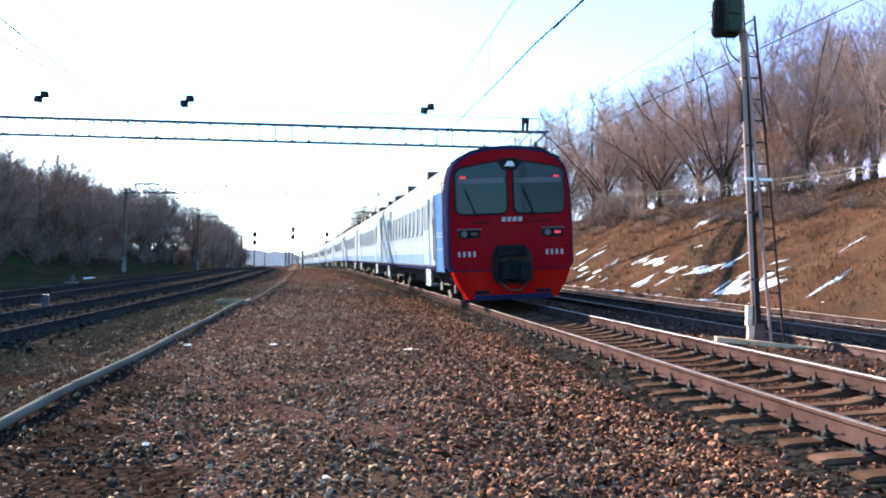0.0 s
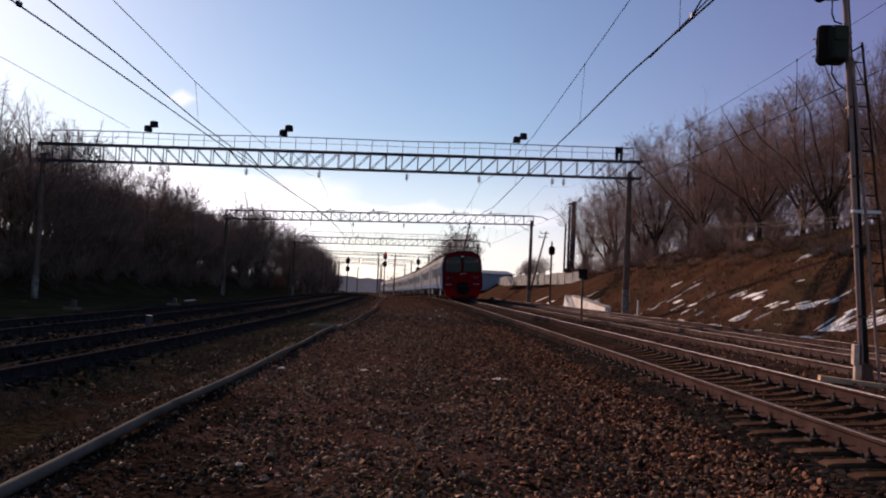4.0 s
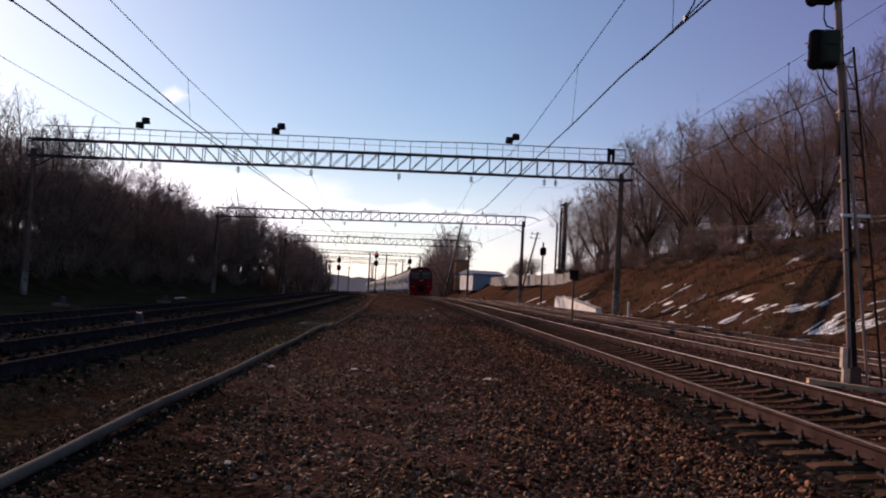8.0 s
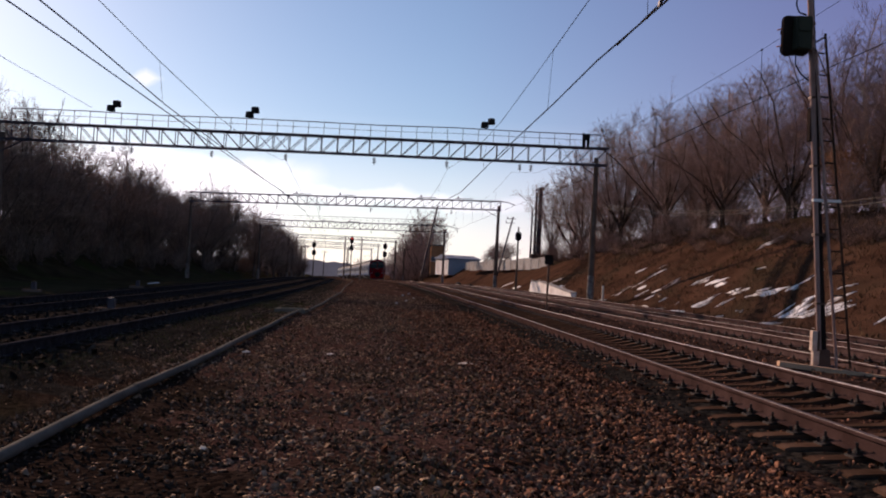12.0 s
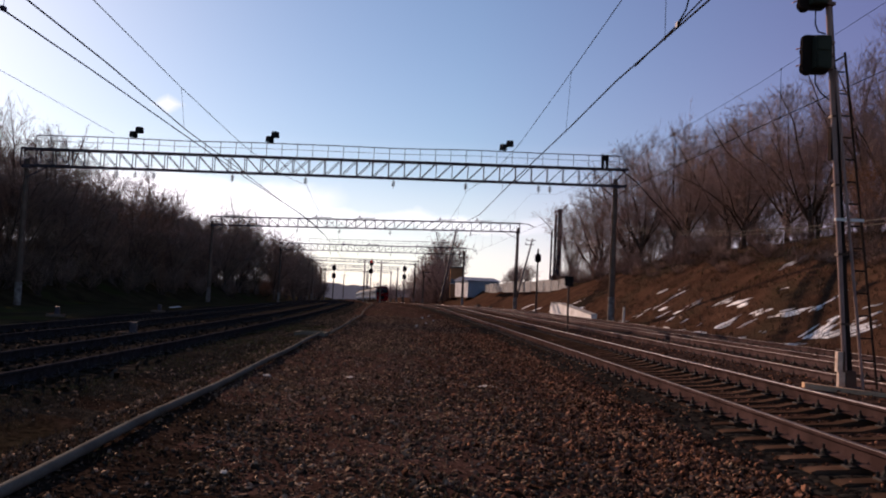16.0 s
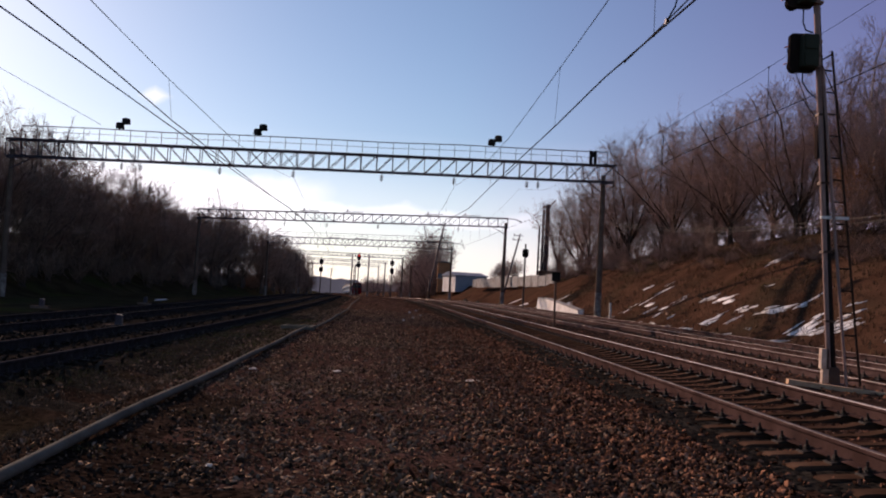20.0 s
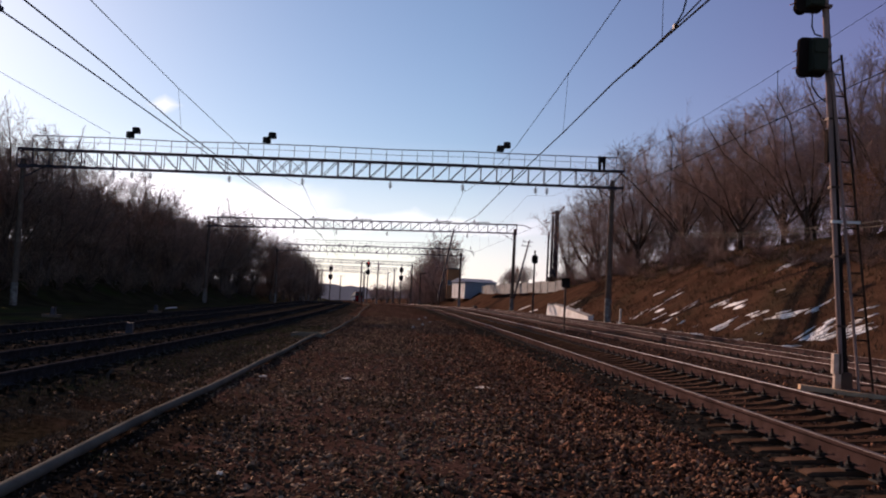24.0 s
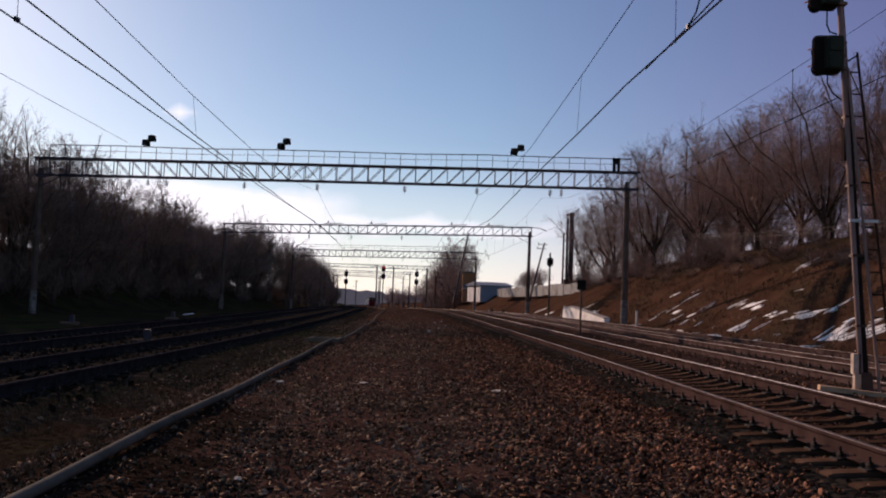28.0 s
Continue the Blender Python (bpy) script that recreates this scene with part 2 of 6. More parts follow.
M_RAILMAIN = surface("brown_oiled_rail_steel", (0.044, 0.0255, 0.0225), (0.074, 0.0445, 0.040), 3.0, 0.85, 0.0, 0.2, 70, stain=(0.034, 0.022, 0.020))
# darker head colour for the left rail, which shows no glint
M_RAILNEAR = surface("glintless_rail_head", (0.075, 0.053, 0.047), (0.11, 0.08, 0.072), 5.0, 0.6, 0.3, 0.05, 90)
# blue-black tone paints shade onto the rails of the left tracks
M_RAILDARK = surface("shade_dark_rail_steel", (0.0270, 0.0245, 0.0265), (0.0475, 0.0435, 0.0470), 5.0, 0.86, 0.0, 0.05, 90)
M_SLEEPER = surface("weathered_concrete_sleeper", (0.055, 0.0305, 0.0195), (0.088, 0.050, 0.033), 3.0, 0.9, bump=0.5, fine=60, spread=0.2, stain=(0.04229, 0.02218, 0.01426))
M_CLIP = surface("oily_black_fastening", (0.025, 0.022, 0.02), (0.055, 0.045, 0.04), 20, 0.6, 0.4, 0.2)
M_CONCRETE = surface("pale_concrete", (0.306, 0.289, 0.272), (0.425, 0.408, 0.3825), 1.5, 0.9, bump=0.3, fine=50, stain=(0.2125, 0.187, 0.17))
M_WHITE = surface("whitewash", (0.5686, 0.552, 0.5362), (0.7107, 0.69, 0.6572), 1.5, 0.85, bump=0.2, fine=40, stain=(0.398, 0.3496, 0.3113))
M_HEAD = surface("sooty_brown_black_paint", (0.020, 0.015, 0.014), (0.032, 0.023, 0.02), 3.0, 0.86, 0.0, 0.05)
M_OLIVE = surface("olive_black_paint", (0.022, 0.026, 0.017), (0.034, 0.038, 0.024), 3.0, 0.7, 0.0, 0.05)
M_ORANGE = surface("faded_orange_paint", (0.55, 0.16, 0.07), (0.62, 0.22, 0.10), 8.0, 0.7, 0.0, 0.05)
M_BOXPAINT = surface("grubby_pale_paint", (0.459, 0.351, 0.2835), (0.621, 0.486, 0.3915), 6.0, 0.85, 0.0, 0.1, stain=(0.297, 0.1755, 0.1215))
M_FOOT = surface("flaking_whitewash", (0.13, 0.108, 0.10), (0.29, 0.258, 0.238), 4.0, 0.9, 0.0, 0.2, 30, stain=(0.12, 0.09, 0.08))
M_MAST = surface("dull_grey_brown_mast_paint", (0.27, 0.175, 0.150), (0.36, 0.24, 0.205), 2.5, 0.85, 0.0, 0.1, 60, stain=(0.30, 0.20, 0.17))
M_LIME = surface("fresh_limewash", (0.74, 0.7, 0.66), (0.86, 0.82, 0.78), 1.5, 0.85, bump=0.2, fine=40, stain=(0.6, 0.54, 0.5))
M_STEEL = surface("dark_painted_steel", (0.04025, 0.035, 0.0475), (0.07187, 0.06, 0.0725), 2.0, 0.6, 0.3, 0.1, 50, stain=(0.07906, 0.035, 0.03))
M_RUSTSTEEL = surface("rust_streaked_steel", (0.07176, 0.0408, 0.03072), (0.1104, 0.0672, 0.04992), 2.0, 0.65, 0.3, 0.1, 50, stain=(0.0552, 0.0192, 0.01152))
M_GALV = surface("weathered_silver_paint", (0.1537, 0.0918, 0.06959), (0.2268, 0.1469, 0.1127), 2.5, 0.55, 0.3, 0.1, 60, stain=(0.2268, 0.1249, 0.09279))
M_POST = surface("spun_concrete_post", (0.098, 0.068, 0.055), (0.155, 0.112, 0.09), 1.5, 0.9, bump=0.3, fine=40, stain=(0.075, 0.056, 0.05))
M_BLACK = surface("matt_black_paint", (0.010, 0.010, 0.011), (0.018, 0.018, 0.019), 3.0, 0.86, 0.0, 0.05)
M_WIRE = surface("dull_copper_wire", (0.020, 0.018, 0.019), (0.032, 0.029, 0.029), 1.0, 0.9, 0.0, 0.0)
M_PORCELAIN = surface("grey_porcelain", (0.20, 0.20, 0.21), (0.30, 0.30, 0.30), 8, 0.3, 0.0, 0.0)
M_PIPE = surface("grey_painted_pipe", (0.1095, 0.09797, 0.08191), (0.1643, 0.149, 0.1211), 2.0, 0.86, 0.0, 0.15, 50, stain=(0.1551, 0.1278, 0.09973))
M_SNOW = surface("old_granular_snow", (0.7416, 0.73, 0.722), (0.8446, 0.82, 0.7885), 2.0, 0.7, bump=0.5, fine=25, stain=(0.515, 0.47, 0.4275), height=0.03)
M_PLANK = surface("weathered_timber_beam", (0.47, 0.29, 0.18), (0.60, 0.39, 0.25), 2.5, 0.9, bump=0.4, fine=40, stain=(0.30, 0.15, 0.08))
M_PAPER = surface("crumpled_litter_paper", (0.702, 0.5792, 0.4563), (0.9126, 0.7547, 0.6142), 8, 0.9, bump=0.3, stain=(0.4388, 0.3335, 0.2457))
M_BARK = surface("grey_brown_bark", (0.050, 0.035, 0.028), (0.085, 0.061, 0.049), 3.0, 0.95, bump=0.6, fine=20, spread=0.25)
M_TWIG = surface("bare_reddish_twigs", (0.25, 0.17, 0.14), (0.38, 0.265, 0.22), 0.5, 0.95, bump=0.0, spread=0.3)
M_TWIG_GREY = surface("bare_grey_twigs", (0.2791, 0.1928, 0.1654), (0.4462, 0.3133, 0.2597), 0.5, 0.95, bump=0.0, spread=0.3)
M_BIRCH = surface("pale_birch_bark", (0.38, 0.32, 0.28), (0.50, 0.44, 0.40), 2.0, 0.9, bump=0.4, fine=20, stain=(0.16, 0.11, 0.09))
M_DRYGRASS = surface("dry_grass_blades", (0.086, 0.053, 0.032), (0.128, 0.081, 0.051), 0.6, 0.95, bump=0.0, spread=0.4, stain=(0.05819, 0.05577, 0.02045))
M_MOSS = surface("green_grass_blades", (0.062, 0.061, 0.020), (0.095, 0.09, 0.03), 0.6, 0.95, bump=0.0, spread=0.4)
M_RED = surface("deep_red_train_paint", (0.155, 0.0038, 0.0078), (0.185, 0.0048, 0.0096), 1.2, 0.84, 0.0, 0.03, 30, stain=(0.18, 0.010, 0.013))
M_RED_LOW = surface("signal_red_skirt_paint", (0.256, 0.004, 0.0032), (0.288, 0.0056, 0.004), 1.2, 0.84, 0.0, 0.03, 30, stain=(0.304, 0.016, 0.012))
M_NAVY = surface("navy_train_paint", (0.01408, 0.0136, 0.0374), (0.01936, 0.0176, 0.0462), 1.2, 0.86, 0.0, 0.03, 30)
M_DEEPBLUE = surface("deep_blue_train_paint", (0.045, 0.075, 0.20), (0.07, 0.11, 0.26), 1.2, 0.86, 0.0, 0.03, 30, stain=(0.08, 0.15, 0.26))
M_STEP = surface("grey_blue_step_paint", (0.10, 0.12, 0.15), (0.14, 0.16, 0.19), 4.0, 0.8, 0.0, 0.1, 30, stain=(0.16, 0.15, 0.15))
M_CARBLUE = surface("sky_blue_train_paint", (0.13, 0.175, 0.29), (0.16, 0.205, 0.325), 1.2, 0.85, 0.0, 0.03, 30, stain=(0.11, 0.18, 0.27))
M_CARWHITE = surface("white_train_paint", (0.210, 0.240, 0.280), (0.262, 0.292, 0.335), 1.2, 0.85, 0.0, 0.03, 30, stain=(0.20, 0.22, 0.245))
M_ROOF = surface("grimy_grey_roof", (0.075, 0.073, 0.08), (0.11, 0.108, 0.115), 1.2, 0.8, 0.0, 0.1, 30, stain=(0.09, 0.085, 0.085))
M_UNDER = surface("sooty_underframe", (0.03, 0.027, 0.025), (0.06, 0.052, 0.046), 3.0, 0.8, 0.2, 0.2)
M_GLASS = glass("dusty_window_glass", (0.10, 0.11, 0.13), 0.5)
M_GLASS.node_tree.nodes["Principled BSDF"].inputs["Specular IOR Level"].default_value = 0.05
M_CABGLASS = glass("grey_windscreen_glass", (0.012, 0.024, 0.032), 0.08)
M_CABGLASS.node_tree.nodes["Principled BSDF"].inputs["Specular IOR Level"].default_value = 0.12
M_LETTER = surface("off_white_lettering", (0.273, 0.2652, 0.2574), (0.3042, 0.2964, 0.2886), 5, 0.6, 0.0, 0.0)
M_TAIL = glow("red_tail_lamp", (0.7, 0.02, 0.04), 0.12)
M_REDLIT = glow("red_signal_lamp", (1.0, 0.05, 0.03), 0.6)
M_BRICK = surface("ochre_brickwork", (0.23, 0.115, 0.06), (0.30, 0.155, 0.085), 0.6, 0.9, bump=0.3, fine=8)
# metal roof colour, also painted on a wall as its shaded side
M_SHED = surface("blue_grey_metal_and_shade", (0.23, 0.245, 0.29), (0.28, 0.295, 0.345), 0.6, 0.85, 0.0, 0.1, 12)
# flat tint and weak emission stand in for haze over the far woods
M_HAZE = surface("haze_tinted_far_woods", (0.20, 0.17, 0.165), (0.26, 0.215, 0.205), 0.03, 1.0, bump=0.0, fine=1.0)
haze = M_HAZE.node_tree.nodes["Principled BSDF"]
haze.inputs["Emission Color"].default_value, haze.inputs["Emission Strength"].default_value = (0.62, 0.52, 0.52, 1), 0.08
M_LENS = glass("dark_signal_lens", (0.012, 0.012, 0.012), 0.5)
M_LENS.node_tree.nodes["Principled BSDF"].inputs["Specular IOR Level"].default_value = 0.1


# ---- building helpers ----
class Geo:
    """Vertices and faces gathered for one mesh."""

    def __init__(self):
        self.v, self.f = [], []

    def add(self, verts, faces):
        k = len(self.v)
        self.v.extend([tuple(p) for p in verts])
        self.f.extend([tuple(i + k for i in f) for f in faces])
        return self

    def box(self, x, y, z, sx, sy, sz, m=None, taper=1.0):
        c = []
        for dz, t in ((-0.5, 1.0), (0.5, taper)):
            for dx, dy in ((-0.5, -0.5), (0.5, -0.5), (0.5, 0.5), (-0.5, 0.5)):
                p = Vector((x + dx * sx * t, y + dy * sy * t, z + dz * sz))
                c.append(m @ p if m else p)
        return self.add(c, [(3, 2, 1, 0), (4, 5, 6, 7), (0, 1, 5, 4), (1, 2, 6, 5), (2, 3, 7, 6), (3, 0, 4, 7)])

    def tube(self, p, q, r0, r1=None, n=8, caps=True):
        p, q = Vector(p), Vector(q)
        r1 = r0 if r1 is None else r1
        d = (q - p).normalized()
        a = d.orthogonal().normalized()
        b = d.cross(a)
        c = []
        for e, r in ((p, r0), (q, r1)):
            for i in range(n):
                w = 2 * math.pi * i / n
                c.append(e + (a * math.cos(w) + b * math.sin(w)) * r)
        f = [(i, (i + 1) % n, n + (i + 1) % n, n + i) for i in range(n)]
        if caps:
            f += [tuple(range(n - 1, -1, -1)), tuple(range(n, 2 * n))]
        return self.add(c, f)

    def beam(self, p, q, w, h=None, up=(0, 0, 1)):
        p, q = Vector(p), Vector(q)
        h = w if h is None else h
        d = (q - p).normalized()
        a = d.cross(Vector(up))
        a = a.normalized() if a.length > 1e-4 else Vector((1, 0, 0))
        b = a.cross(d)
        c = [e + a * (i * w / 2) + b * (j * h / 2) for e in (p, q) for i, j in ((-1, -1), (1, -1), (1, 1), (-1, 1))]
        return self.add(c, [(0, 1, 2, 3), (7, 6, 5, 4), (4, 5, 1, 0), (5, 6, 2, 1), (6, 7, 3, 2), (7, 4, 0, 3)])

    def rope(self, pts, r, n=5):
        pts = [Vector(p) for p in pts]
        rings = []
        for i, p in enumerate(pts):
            d = (pts[min(i + 1, len(pts) - 1)] - pts[max(i - 1, 0)]).normalized()
            a = d.cross(Vector((0, 0, 1)))
            a = a.normalized() if a.length > 1e-3 else d.orthogonal().normalized()
            b = a.cross(d)
            rings += [p + (a * math.cos(2 * math.pi * k / n) + b * math.sin(2 * math.pi * k / n)) * r for k in range(n)]
        f = [(i * n + k, i * n + (k + 1) % n, (i + 1) * n + (k + 1) % n, (i + 1) * n + k) for i in range(len(pts) - 1) for k in range(n)]
        f += [tuple(range(n)), tuple(range((len(pts) - 1) * n + n - 1, (len(pts) - 1) * n - 1, -1))]
        return self.add(rings, f)

    def sweep(self, section, places, closed=True):
        """A section (list of (a, z)) carried along places(a, z) -> point, one call each."""
        n = len(section)
        c = [pl(a, z) for pl in places for a, z in section]
        last = n if closed else n - 1
        f = [(i * n + k, i * n + (k + 1) % n, (i + 1) * n + (k + 1) % n, (i + 1) * n + k) for i in range(len(places) - 1) for k in range(last)]
        if closed:
            f += [tuple(range(n)), tuple(range(len(places) * n - 1, (len(places) - 1) * n - 1, -1))]
        return self.add(c, f)

    def disc(self, c, axis, r, depth, n=14):
        c, axis = Vector(c), Vector(axis).normalized()
        return self.tube(c - axis * depth / 2, c + axis * depth / 2, r, r, n)

    def mesh(self, name, material, smooth=False):
        me = bpy.data.meshes.new(name)
        me.from_pydata(self.v, [], self.f)
        me.materials.append(material)
        if smooth:
            me.polygons.foreach_set("use_smooth", [True] * len(me.polygons))
            me.set_sharp_from_angle(angle=radians(40))
        me.validate()
        me.update()
        return me


def part(name, geo, material, parent=None, label="", smooth=False, m=None):
    ob = new(name, geo if isinstance(geo, bpy.types.Mesh) else geo.mesh(name, material, smooth))
    if parent:
        ob.parent = parent
    if m is not None:
        ob.matrix_basis = m
    if label:
        ob["label"] = label
    return ob


def thing(name, label, category, m=None, group="", kind=""):
    ob = new(name)
    if m is not None:
        ob.matrix_basis = m
    return tagged(ob, label, category, group, kind)


# ---- the plan: arc length s along the main track, offset to its right ----
X0, HEAD, BEND, CANT = 5.2254, -0.0433, -0.00035, 0.06
BEND_END, BACK_END, LAST_HEAD = 290.0, 400.0, -0.107


def heading(s):
    """Bearing of the line: a long left curve that eases back to the right and runs on straight."""
    if s <= BEND_END:
        return HEAD + BEND * s
    k = min(1.0, (s - BEND_END) / (BACK_END - BEND_END))
    return HEAD + BEND * BEND_END + k * (LAST_HEAD - HEAD - BEND * BEND_END)


def middle(s):
    h = heading(s)
    return X0 + (math.cos(HEAD) - math.cos(h)) / BEND, (math.sin(h) - math.sin(HEAD)) / BEND


FAR_S = [BEND_END + 2.0 * i for i in range(1400)]
FAR_X, FAR_Y = [middle(BEND_END)[0]], [middle(BEND_END)[1]]
for s in FAR_S[1:]:
    FAR_X.append(FAR_X[-1] + 2.0 * math.sin(heading(s - 1)))
    FAR_Y.append(FAR_Y[-1] + 2.0 * math.cos(heading(s - 1)))


def fall(s):
    """The whole line dips away beyond the second portal."""
    return float(np.interp(s, (80, 100, 120, 140, 185, 235, 300, 438, 600, 900, 3000), (0, -0.09, -0.31, -0.55, -1.07, -1.65, -2.43, -4.05, -5.9, -9.0, -9.0)))


def at(s, off=0.0, z=0.0):
    """A point of the plan."""
    h = heading(s)
    x, y = middle(s) if s <= BEND_END else (float(np.interp(s, FAR_S, FAR_X)), float(np.interp(s, FAR_S, FAR_Y)))
    return Vector((x + off * math.cos(h), y - off * math.sin(h), z + (fall(s) if s > 80 else 0.0)))


def turn(s):
    return -math.degrees(heading(s))


def left_line(s):
    """Offset of the first track on the far side of the path."""
    return -12.0 + 1.8 * (1 - math.exp(-max(s, -20) / 25))


def blend(x, pts):
    return float(np.interp(x, [p[0] for p in pts], [p[1] for p in pts]))


def bank_rise(s):
    return blend(s, [(-300, 6.0), (80, 6.0), (105, 4.8), (130, 4.0), (150, 4.1), (170, 4.3), (225, 4.3), (280, 3.4), (350, 2.6), (3000, 2.6)])


def bank_foot(s):
    return blend(s, [(-300, 11.0), (40, 11.0), (100, 10.4), (3000, 10.2)])


def left_foot(s):
    """Where the shaded bank begins to rise."""
    return blend(s, [(-300, -35.0), (40, -35.0), (60, -33.5), (100, -28.5), (155, -25.5), (220, -24.0), (400, -23.0), (3000, -23.0)])


def section_at(s):
    """Ground profile across the line: (offset, height)."""
    d, r, b, lf = left_line(s), bank_rise(s), bank_foot(s), left_foot(s)
    steep = blend(s, [(115, 0.46), (165, 0.74)])
    cover = blend(s, [(9.5, 0.0), (11.5, 1.0)])
    lb = blend(s, [(-300, 3.4), (150, 3.4), (260, 1.5), (3000, 0.5)])
    return [(-1600, lb + 8), (-90, lb + 4.5), (lf - 24, lb + 2.4), (lf - 12, lb + 0.3), (lf - 2.5, 0.25), (lf + 1.0, -1.0), (d - 6.5, -0.8), (d - 5.3, -0.36), (d + 1.7, -0.36), (d + 2.5, -0.52), (d + 3.2, -0.42),
            (-8.5, -0.36), (-8.1, -0.25), (-7.6, -0.245), (-7.2, -0.30), (-5, -0.27), (-2.9, -0.36), (-2.0, -0.33 + 0.02 * cover), (-1.45, -0.315 + 0.062 * cover), (-0.92, -0.29 + 0.03 * cover), (-0.65, -0.292), (0.65, -0.222), (0.85, -0.19), (1.5, -0.15), (2.1, -0.12), (2.6, -0.16), (5.6, -0.16), (6.2, -0.27), (6.6, -0.25), (9.4, -0.25), (10.1, -0.45),
            (b, -0.4), (b + 1.2, -0.15), (b + 5.5, r * steep), (b + 11.5, r), (b + 16, r + 0.5), (80, r + 3.0), (1600, r + 6)]


def ground_z(s, off):
    return blend(off, section_at(s)) + ripple(s, off)


def ripple(s, off):
    a = 0.03 if -24 < off < 10.5 else 0.22
    if abs(off) > 80:
        a = 1.0
    k = 0.9 if a < 0.1 else 0.28
    return a * noise.noise(Vector((s * k, off * k, 3.1)))


# ---- ground ----
def make_ground():
    ss = list(np.arange(-60, -12, 4.0)) + list(np.arange(-12, 60, 0.8)) + list(np.arange(60, 160, 2.5)) + list(np.arange(160, 420, 10.0)) + [450, 520, 650, 900, 1400, 2200, 3000]
    ss = [-1500, -700, -300, -120] + ss
    offs = [-1600, -600, -250, -140, -90, -70, -60] + list(np.arange(-52, -22, 1.5)) + list(np.arange(-22, -8, 0.7)) + list(np.arange(-8, -2.8, 0.4)) + list(np.arange(-2.8, 3.0, 0.25)) + list(np.arange(3.0, 11, 0.5)) + list(np.arange(11, 30, 0.8)) + [30, 33, 37, 42, 50, 60, 80, 140, 300, 700, 1600]
    ns, no = len(ss), len(offs)
    v = []
    for s in ss:
        prof = section_at(s)
        px, pz = [p[0] for p in prof], [p[1] for p in prof]
        zs = np.interp(offs, px, pz)
        v += [at(s, o, z + ripple(s, o)) for o, z in zip(offs, zs)]
    f = [(i * no + k, i * no + k + 1, (i + 1) * no + k + 1, (i + 1) * no + k) for i in range(ns - 1) for k in range(no - 1)]
    me = bpy.data.meshes.new("ground")
    me.from_pydata(v, [], f)
    for m in (M_GRAVEL, M_BALLAST, M_GRASS, M_FIELD, M_SHADEBED, M_LITTER, M_VERGE, M_SCRUB, M_DRYBALLAST):
        me.materials.append(m)
    idx = []
    for i in range(ns - 1):
        for k in range(no - 1):
            o = (offs[k] + offs[k + 1]) / 2 + 0.6 * noise.noise(Vector((ss[i] * 0.7, offs[k] * 0.5, 0))) + 0.25 * noise.noise(Vector((ss[i] * 2.9, offs[k] * 2.0, 4)))
            foot = bank_foot(ss[i])
            # slots 4, 5, 6 carry painted shade; beside the main rail 4 is oil
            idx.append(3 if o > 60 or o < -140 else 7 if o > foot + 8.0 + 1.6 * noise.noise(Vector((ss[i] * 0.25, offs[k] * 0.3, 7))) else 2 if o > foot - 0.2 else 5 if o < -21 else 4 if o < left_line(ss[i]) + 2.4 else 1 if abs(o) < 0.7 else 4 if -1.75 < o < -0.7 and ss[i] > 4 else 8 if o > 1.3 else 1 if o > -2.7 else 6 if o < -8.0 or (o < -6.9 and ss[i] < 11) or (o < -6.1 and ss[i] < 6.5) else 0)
    me.polygons.foreach_set("material_index", idx)
    me.polygons.foreach_set("use_smooth", [True] * len(idx))
    me.update()
    return tagged(new("ground", me), "brown gravel and dry grass ground of a railway cutting", "ground", kind="structure")


make_ground()

# ---- tracks ----
RAIL_WEB = [(-0.075, -0.18), (0.075, -0.18), (0.075, -0.168), (0.012, -0.148), (0.010, -0.05), (0.036, -0.038), (0.0375, -0.004), (-0.0375, -0.004), (-0.036, -0.038), (-0.010, -0.05), (-0.012, -0.148), (-0.075, -0.168)]
RAIL_TOP = [(-0.033, -0.004), (0.033, -0.004), (0.031, 0.0), (-0.031, 0.0)]


def rail_s(far):
    return list(np.arange(-30, 60, 2.0)) + list(np.arange(60, 160, 5.0)) + list(np.arange(160, far + 1, 15.0))


def sleeper_geo(g=None, m=None, half=1.35):
    """A concrete sleeper, its top higher at the rail seats than in the middle."""
    g = g or Geo()
    xs = [(-half, 0.13, -0.215), (-half + 0.06, 0.13, -0.20), (-0.55, 0.13, -0.20), (-0.35, 0.11, -0.235), (0.35, 0.11, -0.235), (0.55, 0.13, -0.20), (half - 0.06, 0.13, -0.20), (half, 0.13, -0.215)]
    pts = []
    for x, w, z in xs:
        pts += [Vector((x, -w, -0.42)), Vector((x, w, -0.42)), Vector((x, w * 0.72, z)), Vector((x, -w * 0.72, z))]
    if m:
        pts = [m @ p for p in pts]
    f = [(i * 4 + k, i * 4 + (k + 1) % 4, i * 4 + 4 + (k + 1) % 4, i * 4 + 4 + k) for i in range(len(xs) - 1) for k in range(4)]
    return g.add(pts, f + [(3, 2, 1, 0), tuple(len(pts) - 4 + k for k in range(4))])


def fastening_geo(g=None, m=None, bolts=True):
    """Base plate, two clips and the bolts that stand out of them, about a rail's foot."""
    g = g or Geo()
    g.box(0, 0, -0.191, 0.36, 0.15, 0.018, m)
    for sgn in (-1, 1):
        g.box(sgn * 0.085, 0, -0.158, 0.075, 0.07, 0.026, m)
        g.box(sgn * 0.10, 0, -0.135, 0.04, 0.042, 0.024, m)
        if bolts:
            a, b = Vector((sgn * 0.10, 0, -0.13)), Vector((sgn * 0.10, 0, -0.075))
            c, d = Vector((sgn * 0.155, 0.03, -0.185)), Vector((sgn * 0.155, 0.03, -0.13))
            g.tube(m @ a if m else a, m @ b if m else b, 0.013, n=5)
            g.tube(m @ c if m else c, m @ d if m else d, 0.016, n=5)
    return g


